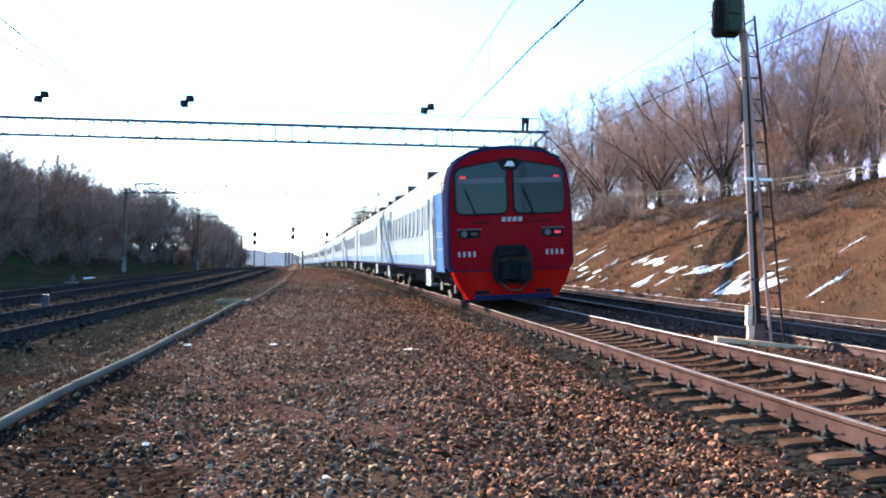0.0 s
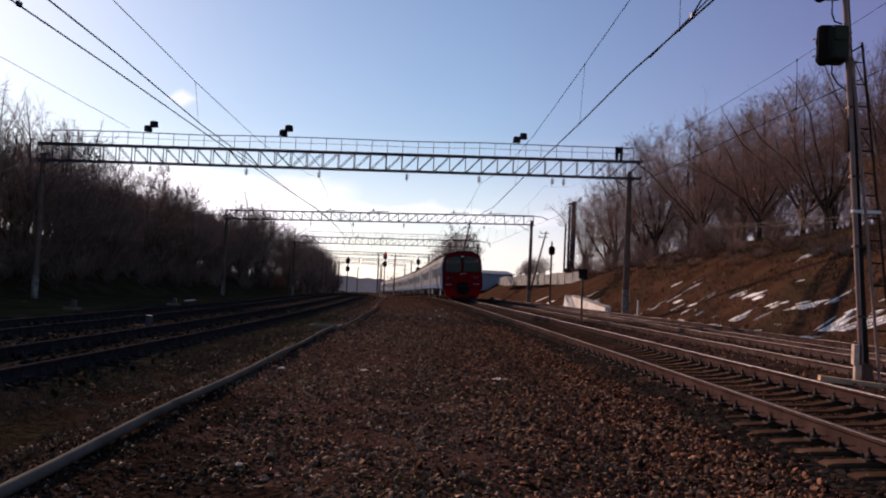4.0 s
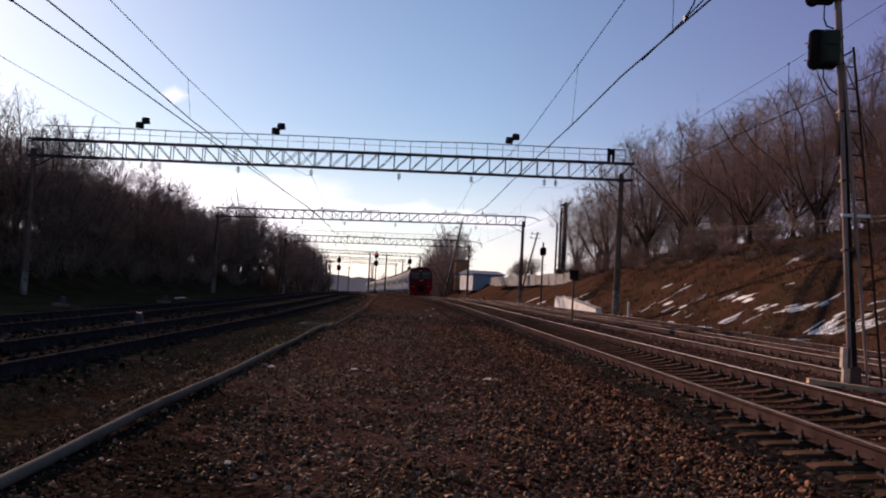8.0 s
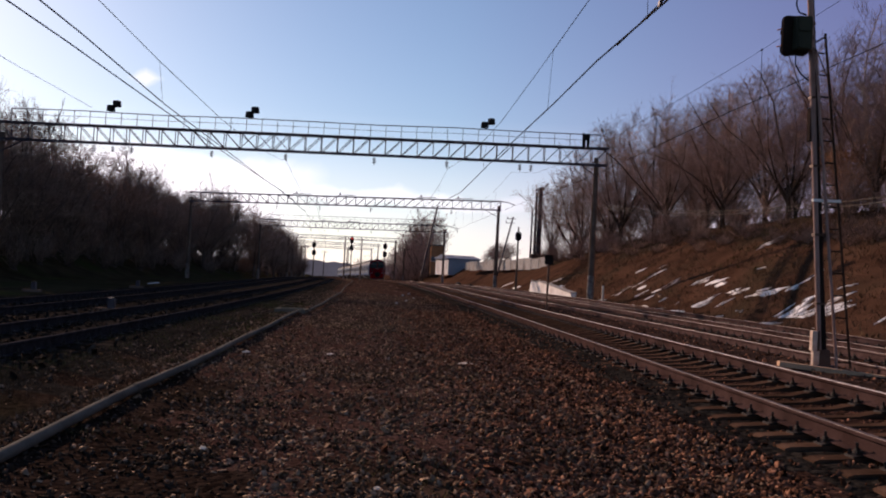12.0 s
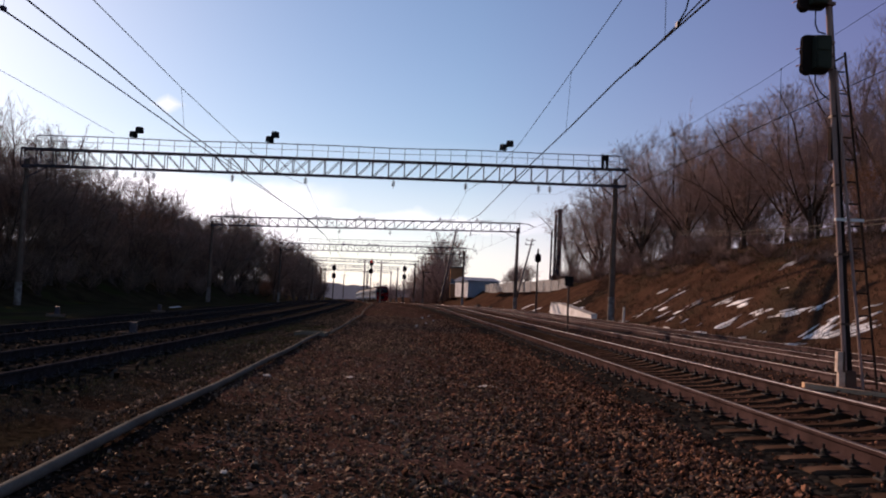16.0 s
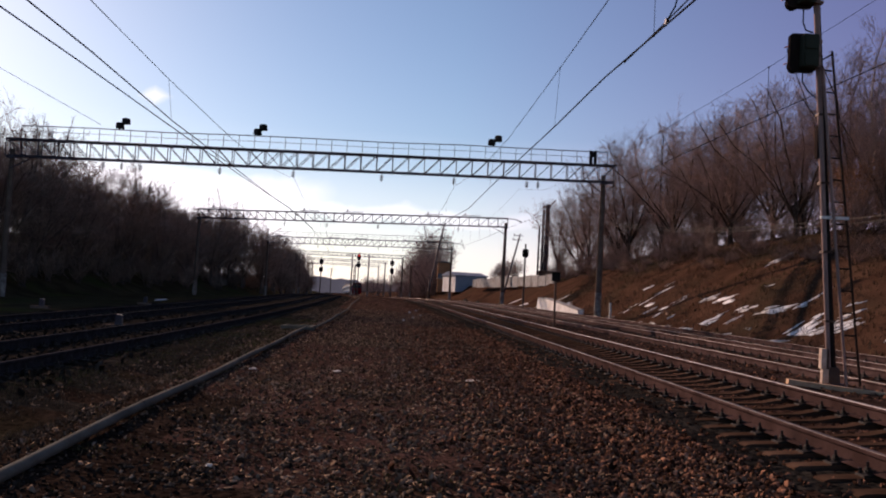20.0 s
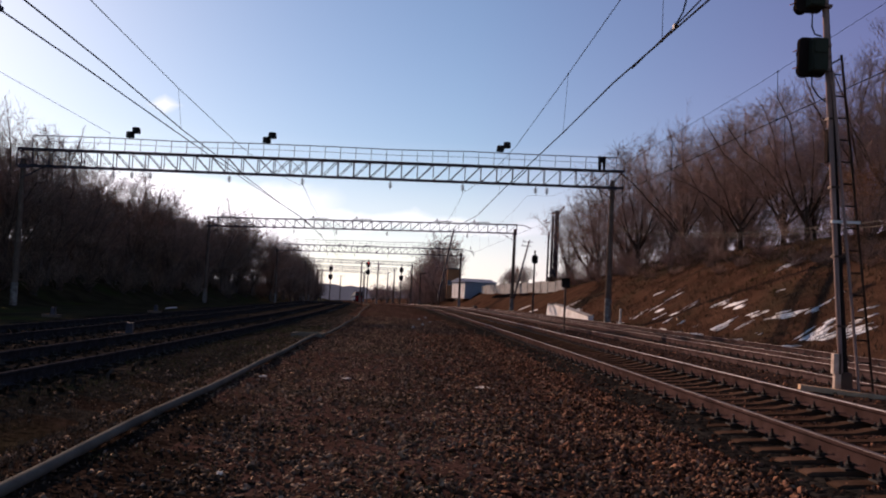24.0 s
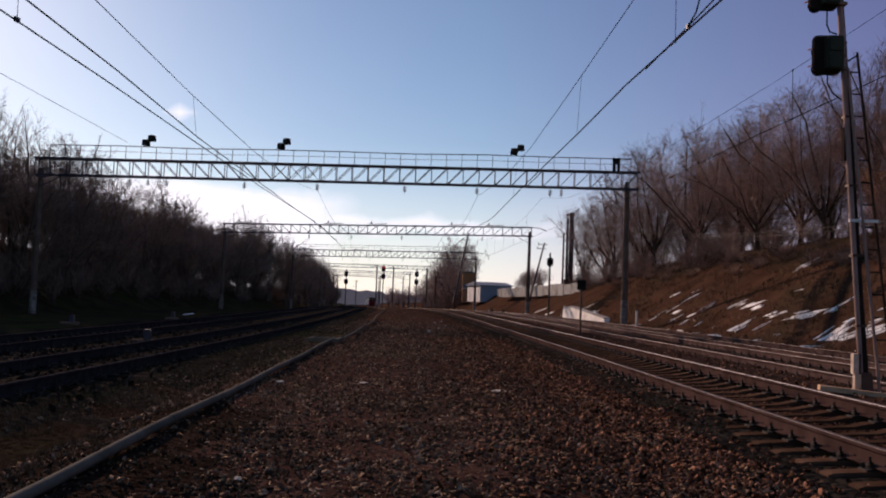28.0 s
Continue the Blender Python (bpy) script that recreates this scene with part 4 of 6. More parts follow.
def near_signal():
    t = thing("signal_mast", "tall silver-grey railway signal mast with ladder and black heads", "railway signal", pose(7.03, 14.6, 0.0))
    part("mast", Geo().tube((0.02, 0, 0.05), (-0.55, 0, 8.6), 0.040, 0.055, 16), M_MAST, t, "pale weathered mast tube", smooth=True)
    part("cable_duct", Geo().tube((0.098, 0.0, -0.05), (-0.47, 0.03, 8.0), 0.055, 0.026, 10), M_HEAD, t, "sooty cable duct strapped to the mast", smooth=True)
    for z in (1.0, 2.2, 3.4, 4.6, 7.6):
        part("strap", Geo().box(0.055 - 0.066 * z, 0.02, z, 0.17, 0.14, 0.04), M_RUSTSTEEL, t)
    part("base_shoe", Geo().box(0.08, 0, 0.06, 0.2, 0.2, 0.3, taper=0.8), M_RUSTSTEEL, t, "rust-brown cast base")
    part("foundation", Geo().box(0.09, 0.05, -0.26, 0.3, 0.3, 0.40), M_STEEL, t)
    j = part("junction_box", Geo().box(-0.125, -0.06, 0.355, 0.09, 0.1, 0.34), M_BOXPAINT, t, "pale weathered cable box")
    part("box_side", Geo().box(-0.06, -0.06, 0.355, 0.04, 0.105, 0.345), M_RUSTSTEEL, j, "rusty red side plate")
    part("box_leg", Geo().box(-0.08, -0.05, 0.03, 0.11, 0.08, 0.32), M_BOXPAINT, j)
    for z in (5.68, 6.82):
        signal_head(t, -0.635 - 0.065 * (z - 5.68), z)
        for dz in (-0.24, -0.02, 0.2):
            part("clamp", Geo().box(-0.40, 0, z + dz, 0.14, 0.2, 0.05), M_GALV, t)
        part("clamp_bolt", Geo().tube((-0.52, -0.08, z - 0.25), (-0.40, -0.06, z - 0.18), 0.02, n=6), M_GALV, t)
    part("cable", Geo().rope([(-0.45, 0.02, 6.06), (-0.58, 0.02, 6.10), (-0.64, 0, 6.22), (-0.64, 0, 6.45)], 0.014, 6), M_BLACK, t)
    part("drop_cable", Geo().rope([(-0.62, 0.0, 5.34), (-0.61, 0.02, 5.18), (-0.50, 0.04, 5.02), (-0.36, 0.02, 4.9)], 0.012, 6), M_BLACK, t)
    part("relay_case", Geo().box(-0.295, 0.05, 4.13, 0.05, 0.12, 0.58), M_HEAD, t, "narrow black case on the mast")
    # ladder
    lad = part("ladder", Geo().tube((0.30, -0.06, -0.12), (-0.31, -0.10, 5.4), 0.026, 0.026, 10), M_MAST, t, "steel ladder leaning on the mast")
    part("stringer", Geo().beam((0.57, 0.0, -0.1), (-0.12, -0.02, 5.74), 0.032, 0.03, up=(0, 1, 0)), M_HEAD, lad, "dark stringer")
    for i in range(15):
        z = 0.0 + 0.385 * i
        u = (z + 0.12) / 5.5
        part("rung", Geo().tube((0.30 - 0.61 * u, -0.04, z), (0.565 - 0.67 * u, 0.0, z), 0.014, n=6), M_HEAD, lad)
    part("ladder_stay", Geo().box(0.02, -0.02, 2.80, 0.5, 0.05, 0.05), M_LIME, t, "pale cross stay")
    part("ladder_stay", Geo().beam((-0.33, 0, 5.55), (-0.12, 0.0, 5.68), 0.03), M_STEEL, t)
    b = thing("timber_beam", "long weathered orange-brown timber beam beside the signal mast", "timber beam", pose(7.25, 14.1, -0.12, 0, 4.6, -9))
    part("beam", Geo().box(0.22, 0, -0.01, 2.6, 0.16, 0.085), M_PLANK, b)
    part("packing", Geo().box(-0.4, 0, -0.13, 0.3, 0.2, 0.16), M_PLANK, b)
    return t


near_signal()


def far_signal(x, y, z0, z1, heads, lit=None, wide=0.38, label="black signal with whitewashed mast beside the line"):
    t = thing("signal_mast", label, "railway signal", pose(x, y, z0), group="far signals")
    h = z1 - z0
    part("mast", Geo().tube((0, 0, 0), (0, 0, h + 0.35), 0.115, 0.085, 10), M_POST, t, smooth=True)
    part("foot", Geo().tube((0, 0, 0), (0, 0, 1.0), 0.1, 0.1, 10), M_WHITE, t)
    for i in range(heads):
        z = h - 0.6 - 1.5 * i
        hd = part("signal_head", Geo().box(0, -0.12, z, wide * 2, 0.2, 0.45), M_BLACK, t)
        for e in (0.22, -0.22):
            part("backplate_end", round_plate(0, -0.12, z + e, wide * 2, wide * 1.5, 0.2, wide * 0.75), M_BLACK, hd)
        for k in (-1, 1):
            zz = z + 0.27 * k
            part("hood", Geo().tube((0, -0.2, zz), (0, -0.5, zz - 0.03), 0.15, 0.16, 12, caps=False), M_BLACK, hd)
            on = lit is not None and lit == (i, k)
            part("lens", Geo().disc((0, -0.24, zz), (0, 1, 0), 0.12, 0.03, 12), M_REDLIT if on else M_LENS, hd, "glowing red lens" if on else "dark lens")


far_signal(-19.8, 160, -1.5, 5.8, 2)
far_signal(-12.8, 160, -1.2, 7.0, 2, lit=(0, 1), label="signal showing red beside the main track")
far_signal(-6.5, 160, -1.1, 6.2, 2)
far_signal(10.2, 88, -0.4, 6.0, 1, wide=0.31)

sg = thing("track_sign", "small square sign on a thin post between tracks", "sign", pose(5.53, 36, -0.16))
part("post", Geo().tube((0, 0, 0), (0, 0, 2.3), 0.045, 0.045, 8), M_RUSTSTEEL, sg)
part("plate", Geo().box(0, -0.05, 2.15, 0.36, 0.05, 0.40), M_HEAD, sg, "dark back of a sign plate")


# ---- the train ----
CAR, PITCH, CARS = 21.5, 22.05, 10
BODY = [(-1.62, 0.98), (-1.74, 1.15), (-1.74, 2.30), (-1.71, 3.10), (-1.65, 3.58)]
ROOFLINE = [(-1.65, 3.58), (-1.56, 3.84), (-1.38, 4.04), (-1.05, 4.20), (-0.60, 4.30), (0.0, 4.33)]


def sweep_y(section, y0, y1):
    sec = section + [(-x, z) for x, z in reversed(section) if abs(x) > 1e-6]
    return sec, [lambda a, z, y=y: Vector((a, y, z)) for y in (y0, y1)]


def car_meshes():
    b = Geo()
    b.sweep(*sweep_y(BODY, -CAR / 2, CAR / 2))
    r = Geo()
    r.sweep(*sweep_y(ROOFLINE, -CAR / 2, CAR / 2))
    wheel = Geo().disc((0, 0, 0), (1, 0, 0), 0.475, 0.13, 20)
    flange = Geo().disc((0, 0, 0), (1, 0, 0), 0.505, 0.03, 20)
    frame_g = Geo()
    for sgn in (-1, 1):
        frame_g.box(sgn * 1.02, 0, 0.62, 0.18, 3.6, 0.26).box(sgn * 1.02, -1.3, 0.47, 0.26, 0.4, 0.36).box(sgn * 1.02, 1.3, 0.47, 0.26, 0.4, 0.36).box(sgn * 1.05, 0, 0.78, 0.2, 0.9, 0.34)
    frame_g.box(0, 0, 0.6, 2.0, 0.5, 0.3)
    win = Geo().box(0, 0, 0, 0.03, 0.74, 0.80)
    rim = Geo()
    for dy, dz, sy, sz in ((0, 0.43, 0.86, 0.06), (0, -0.43, 0.86, 0.06), (0.40, 0, 0.06, 0.80), (-0.40, 0, 0.06, 0.80)):
        rim.box(0, dy, dz, 0.05, sy, sz)
    door = Geo().box(0, 0, 0, 0.05, 1.28, 2.05)
    return {"body": b.mesh("car_body", M_CARWHITE), "roof": r.mesh("roof", M_ROOF, True), "wheel": wheel.mesh("wheel", M_RUSTSTEEL, True), "flange": flange.mesh("wheel_flange", M_STEEL, True),
            "bogie": frame_g.mesh("bogie", M_UNDER), "win": win.mesh("window", M_GLASS), "rim": rim.mesh("window_rim", M_CARWHITE), "door": door.mesh("door", M_CARWHITE),
            "under": Geo().box(0, 0, 0.86, 2.6, 20.6, 0.3).box(0.2, 0, 0.62, 2.3, 5.5, 0.42).box(-0.5, 3.6, 0.6, 1.2, 1.2, 0.5).mesh("underframe", M_UNDER)}


CM = car_meshes()


def make_car(kind):
    """kind: tail (cab at the rear), motor (with current collector), trailer."""
    t = thing("train_car", {"tail": "last car of a suburban train with red cab face", "motor": "white and blue motor car of a suburban train", "trailer": "white and blue trailer car of a suburban train"}[kind], "train car", group="cars of the train")
    body = part("body", CM["body"], None, t, "white car side with a blue lower stripe")
    part("roof", CM["roof"], None, t, "grimy grey roof")
    part("underframe", CM["under"], None, t)
    for y in (-7.4, 7.4):
        bg = part("bogie", CM["bogie"], None, t, "black bogie", m=pose(0, y, 0))
        for dy in (-1.3, 1.3):
            for sgn in (-1, 1):
                part("wheel", CM["wheel"], None, bg, m=pose(sgn * 0.80, dy, 0.475))
    # blue bands and ribs on both sides
    for sgn in (-1, 1):
        part("blue_band", Geo().box(sgn * 1.738, 0, 1.335, 0.02, CAR - 0.02, 0.35), M_CARBLUE, body, "blue stripe")
        part("skirt_band", Geo().box(sgn * 1.68, 0, 1.07, 0.05, CAR - 0.02, 0.15), M_NAVY, body, "navy lower edge")
        for z in (1.62, 1.99, 2.08):
            part("rib", Geo().box(sgn * 1.744, 0, z, 0.02, CAR - 0.2, 0.025), M_STEP, body)
        for dy in (-CAR / 2 + 0.06, CAR / 2 - 0.06):
            # dark strip paints the shaded gap onto the car's end
            part("gap_shade_strip", Geo().box(sgn * 1.742, dy, 2.3, 0.02, 0.14, 2.4), M_UNDER, body, "dark strip for the shaded gap between cars")
        part("gutter", Geo().box(sgn * 1.63, 0, 3.50, 0.07, CAR - 0.1, 0.05), M_ROOF, t)
        ys = [-5.75 + 1.28 * i for i in range(10)]
        for y in ys:
            m = pose(sgn * 1.727, y, 2.62, 0, sgn * -3.2, 0)
            w = part("window", CM["win"], None, t, "dark side window", m=m)
            part("window_rim", CM["rim"], None, w, m=pose(sgn * 0.006, 0, 0))
        doors = (-7.2, 7.2)
        for y in doors:
            m = pose(sgn * 1.735, y, 2.18)
            d = part("door", CM["door"], None, t, "white sliding door", m=m)
            for dy in (-0.33, 0.33):
                part("door_pane", Geo().box(sgn * 0.028, dy, 0.48, 0.02, 0.42, 0.8), M_GLASS, d, "dark door pane")
            part("step", Geo().box(sgn * 1.60, y, 0.52, 0.28, 1.1, 0.06).box(sgn * 1.70, y, 0.76, 0.05, 1.1, 0.52), M_STEP, t, "grey-blue hanging door step")
    for y in (-9.2, -3.2, 3.2, 9.2):
        part("roof_vent", Geo().box(0.0 if kind == "tail" and y < -8 else -0.85, y, 4.28, 0.7, 1.1, 0.42, taper=0.85), M_UNDER, t, "dark roof ventilator")
    part("gangway", Geo().box(0, CAR / 2 + 0.25, 2.2, 1.5, 0.5, 2.5), M_BLACK, t, "black bellows between cars")
    if kind == "motor":
        pan = part("pantograph", Geo().box(0, 6.2, 4.36, 1.4, 2.0, 0.08).box(-0.6, 5.4, 4.32, 0.15, 0.15, 0.2).box(0.6, 5.4, 4.32, 0.15, 0.15, 0.2).box(-0.6, 7.0, 4.32, 0.15, 0.15, 0.2).box(0.6, 7.0, 4.32, 0.15, 0.15, 0.2), M_STEEL, t, "current collector raised to the wire")
        g = Geo()
        for sgn in (-1, 1):
            g.tube((sgn * 0.55, 5.4, 4.4), (sgn * 0.45, 7.0, 5.2), 0.025, n=6).tube((sgn * 0.45, 7.0, 5.2), (sgn * 0.4, 6.1, 6.1), 0.02, n=6)
        part("arm", g, M_STEEL, pan)
        part("contact_strip", Geo().rope([(-1.0, 6.1, 5.98), (-0.8, 6.1, 6.12), (0.8, 6.1, 6.12), (1.0, 6.1, 5.98)], 0.03, 5), M_BLACK, pan)
        part("roof_box", Geo().box(0.2, 0, 4.42, 1.3, 3.2, 0.36, taper=0.9), M_UNDER, t)
    if kind == "tail":
        make_cab(t)
    return t


def panel(pts, thick, yfront):
    """A plate in the cab's face: outline in (x, z), its outer side at yfront."""
    n = len(pts)
    g = Geo()
    g.add([(x, yfront, z) for x, z in pts] + [(x, yfront + thick, z) for x, z in pts],
          [tuple(range(n)), tuple(range(2 * n - 1, n - 1, -1))] + [(k, n + k, n + (k + 1) % n, (k + 1) % n) for k in range(n)])
    return g


def rounded(x0, z0, x1, z1, r, cut=0.0, side=1):
    """A rounded outline; cut lowers the top corner next to the middle or the outside."""
    pts = []
    for cx, cz, a0 in ((x1 - r, z1 - r, 0), (x0 + r, z1 - r, 90), (x0 + r, z0 + r, 180), (x1 - r, z0 + r, 270)):
        for i in range(5):
            a = radians(a0 + 22.5 * i)
            x, z = cx + r * math.cos(a), cz + r * math.sin(a)
            if cut and z > (z0 + z1) / 2:
                z -= cut * ((x - x0) / (x1 - x0) if side > 0 else (x1 - x) / (x1 - x0))
            pts.append((x, z))
    return pts


def make_cab(t):
    """The red cab face with two windscreens at the tail end."""
    y = -CAR / 2
    part("cab_shell", Geo().sweep(*(lambda sec: (sec, [lambda a, z, f=f, k=k: Vector((a * k, y + f, 0.98 + (z - 0.98) * (0.5 + 0.5 * k))) for f, k in ((0.0, 1.004), (-0.62, 1.0), (-0.74, 0.992), (-0.79, 0.975))]))(
        [(-1.64, 0.98), (-1.76, 1.15), (-1.76, 2.30), (-1.73, 3.10), (-1.67, 3.60), (-1.58, 3.87), (-1.40, 4.08), (-1.06, 4.25), (-0.60, 4.35), (0, 4.39), (0.60, 4.35), (1.06, 4.25), (1.40, 4.08), (1.58, 3.87), (1.67, 3.60), (1.73, 3.10), (1.76, 2.30), (1.76, 1.15), (1.64, 0.98)])), M_NAVY, t, "navy cab surround", smooth=True)
    f = y - 0.80
    face = [(-1.60, 1.02), (-1.68, 1.2), (-1.68, 2.3), (-1.65, 3.1), (-1.59, 3.56), (-1.49, 3.82), (-1.28, 4.03), (-0.95, 4.18), (-0.5, 4.26), (0, 4.28), (0.5, 4.26), (0.95, 4.18), (1.28, 4.03), (1.49, 3.82), (1.59, 3.56), (1.65, 3.1), (1.68, 2.3), (1.68, 1.2), (1.60, 1.02)]
    red = part("front_panel", panel(face, 0.06, f), M_RED, t, "deep red cab face")
    for sgn in (-1, 1):
        x0, x1 = (0.11, 1.50) if sgn > 0 else (-1.50, -0.11)
        part("window_seal", panel(rounded(x0 - 0.05, 2.50, x1 + 0.05, 4.03, 0.22, 0.24, sgn), 0.02, f - 0.018), M_BLACK, red, "black rubber seal")
        ws = part("windscreen", panel(rounded(x0, 2.55, x1, 3.98, 0.18, 0.24, sgn), 0.02, f - 0.036), M_CABGLASS, red, "grey-blue windscreen")
        part("sun_strip", panel([(x0 + 0.06, 3.36), (x1 - 0.06, 3.36), (x1 - 0.06, 3.50), (x0 + 0.06, 3.50)], 0.01, f - 0.047), M_ROOF, ws, "pale blind inside the windscreen")
        part("wiper", Geo().beam((x0 + 0.55, f - 0.06, 2.45), (x0 + 0.25, f - 0.06, 3.2), 0.03, 0.02, up=(0, 1, 0)), M_BLACK, red)
        xt = sgn * 1.30
        part("marker_lamp", panel([(xt - 0.08, 3.50), (xt + 0.08, 3.50), (xt + 0.08, 3.56), (xt - 0.08, 3.56)], 0.015, f - 0.052), M_TAIL, red, "lit red marker lamp")
        xl = sgn * 1.16
        lu = part("lamp_unit", panel(rounded(xl - 0.30, 1.88, xl + 0.30, 2.11, 0.05), 0.03, f - 0.03), M_BLACK, red, "lamp cluster in a dark recess")
        part("lamp_rim", panel(rounded(xl - 0.33, 2.11, xl + 0.33, 2.14, 0.012), 0.04, f - 0.04), M_ROOF, lu)
        part("headlamp", Geo().disc((xl - 0.15, f - 0.04, 2.0), (0, 1, 0), 0.085, 0.03, 14), M_ROOF, lu, "unlit round headlamp")
        part("tail_lamp", panel(rounded(xl + 0.04, 1.96, xl + 0.22, 2.04, 0.03), 0.02, f - 0.05), M_TAIL if sgn > 0 else M_RUSTSTEEL, lu, "lit red tail lamp" if sgn > 0 else "unlit tail lamp")
        for k in range(4):
            part("number_bar", panel([(sgn * 1.22 - 0.27 + 0.14 * k, 1.39), (sgn * 1.22 - 0.205 + 0.14 * k, 1.39), (sgn * 1.22 - 0.205 + 0.14 * k, 1.53), (sgn * 1.22 - 0.27 + 0.14 * k, 1.53)], 0.008, f - 0.01), M_LETTER, red, "pale bar of the car number")
        part("foot_rail", Geo().tube((sgn * 0.55, f - 0.06, 2.32), (sgn * 1.1, f - 0.06, 2.32), 0.018, n=6), M_BLACK, red)
    part("top_lamp_housing", panel([(-0.34, 3.92), (-0.2, 3.72), (0.2, 3.72), (0.34, 3.92), (0.2, 4.04), (-0.2, 4.04)], 0.05, f - 0.04), M_BLACK, red, "black top lamp housing")
    part("top_lamp", panel([(-0.14, 3.82), (0.14, 3.82), (0.08, 3.95), (-0.05, 3.95)], 0.02, f - 0.06), M_WHITE, red, "white top lamp")
    for k in range(4):
        part("lettering_bar", panel([(-0.26 + 0.15 * k, 2.32), (-0.15 + 0.15 * k, 2.32), (-0.13 + 0.15 * k, 2.44), (-0.24 + 0.15 * k, 2.44)], 0.008, f - 0.01), M_LETTER, red, "pale bar of the operator mark")
    # skirt, coupler
    sk = [(-1.62, 1.10), (-1.62, 0.95), (-1.48, 0.62), (-1.30, 0.34), (-1.24, 0.22), (1.24, 0.22), (1.30, 0.34), (1.48, 0.62), (1.62, 0.95), (1.62, 1.10)]
    part("skirt", panel(sk, 0.5, f + 0.01), M_RED_LOW, t, "bright red skirt under the cab")
    part("rail_guard", panel([(-1.15, 0.2), (1.15, 0.2), (1.05, 0.34), (-1.05, 0.34)], 0.06, f - 0.05), M_NAVY, t, "navy rail guard")
    part("coupler_pocket", panel(rounded(-0.58, 0.60, 0.56, 1.66, 0.30), 0.02, f - 0.012), M_HEAD, t, "dark coupler pocket")
    part("coupler", Geo().tube((0, f, 0.98), (0, f - 0.3, 0.98), 0.3, 0.26, 12).box(-0.3, f - 0.34, 1.0, 0.24, 0.34, 0.46, taper=0.8).box(0.27, f - 0.34, 0.95, 0.34, 0.24, 0.5, taper=0.75), M_BLACK, t, "black automatic coupler")
    part("coupler_hood", Geo().box(-0.02, f - 0.06, 1.54, 0.85, 0.14, 0.28, taper=0.9), M_BLACK, t)
    part("coupler_chain", Geo().rope([(-0.4, f - 0.12, 0.7), (-0.15, f - 0.2, 0.45), (0.15, f - 0.2, 0.45), (0.4, f - 0.12, 0.7)], 0.03, 5), M_UNDER, t)
    for sgn in (-1, 1):
        part("guard_opening", panel([(sgn * 0.85 - 0.2, 0.36), (sgn * 0.85 + 0.2, 0.36), (sgn * 0.85 + 0.2, 0.46), (sgn * 0.85 - 0.2, 0.46)], 0.02, f - 0.01), M_BLACK, t)
    cap = Geo().sweep([(-1.45, 4.06), (-1.06, 4.262), (-0.60, 4.362), (0, 4.402), (0.60, 4.362), (1.06, 4.262), (1.45, 4.06), (1.45, 4.02), (1.04, 4.20), (0, 4.33), (-1.04, 4.20), (-1.45, 4.02)], [lambda a, z, e=e: Vector((a, y + e, z)) for e in (0.3, -0.76)])
    part("roof_cap", cap, M_BLACK, t, "sooty black roof cap over the cab")
    for k in range(7):
        part("roof_grille_bar", Geo().box(-0.75 + 0.25 * k, y - 0.3, 4.38 - 0.10 * abs(k - 3) / 3, 0.16, 0.5, 0.05), M_UNDER, t)
    part("roof_visor", Geo().box(0.55, y - 0.2, 4.33, 0.9, 0.5, 0.10), M_BLACK, t)
    # blue corner and cab door on both sides
    for sgn in (-1, 1):
        part("corner_flash", Geo().box(sgn * 1.742, y + 0.75, 2.1, 0.02, 1.5, 2.25), M_DEEPBLUE, t, "deep blue flash at the cab corner")
        dd = part("cab_door", Geo().box(sgn * 1.75, y + 2.0, 2.2, 0.04, 0.75, 2.1), M_CARWHITE, t, "narrow white cab door")
        part("cab_door_pane", Geo().box(sgn * 1.775, y + 2.0, 2.75, 0.015, 0.5, 0.7), M_GLASS, dd)
        part("handrail", Geo().tube((sgn * 1.82, y + 1.5, 1.3), (sgn * 1.82, y + 1.5, 2.6), 0.02, n=6), M_STEEL, t)


tail = make_car("tail")
motor, trailer = make_car("motor"), make_car("trailer")
cars = [tail, motor]
for i in range(2, CARS):
    cars.append(trailer if i == 2 else copy_thing(motor if i % 2 else trailer, Matrix.Identity(4)))


def train_s(t):
    """Where the tail face stands along the track after t seconds."""
    return 22.8 + 12.6 * t + 0.08 * t * t


def car_pose(s):
    p, q = at(s - 7.4), at(s + 7.4)
    d = q - p
    return Matrix.Translation((p + q) / 2) @ pose(0, 0, 0, 0, 0, math.degrees(math.atan2(-d.x, d.y))) @ pose(0, 0, 0, math.degrees(math.atan2(d.z, 14.8)), 0, 0) @ pose(0, 0, 0, 0, -math.degrees(CANT), 0)


def motions():
    times = [0, 0.5, 1, 2, 3, 4.5, 6, 8, 10, 12, 14, 16, 18, 20, 22, 24, 26, 28]
    for i, c in enumerate(cars):
        walk(c, [(t, car_pose(train_s(t) + 0.8 + CAR / 2 + PITCH * i)) for t in times])


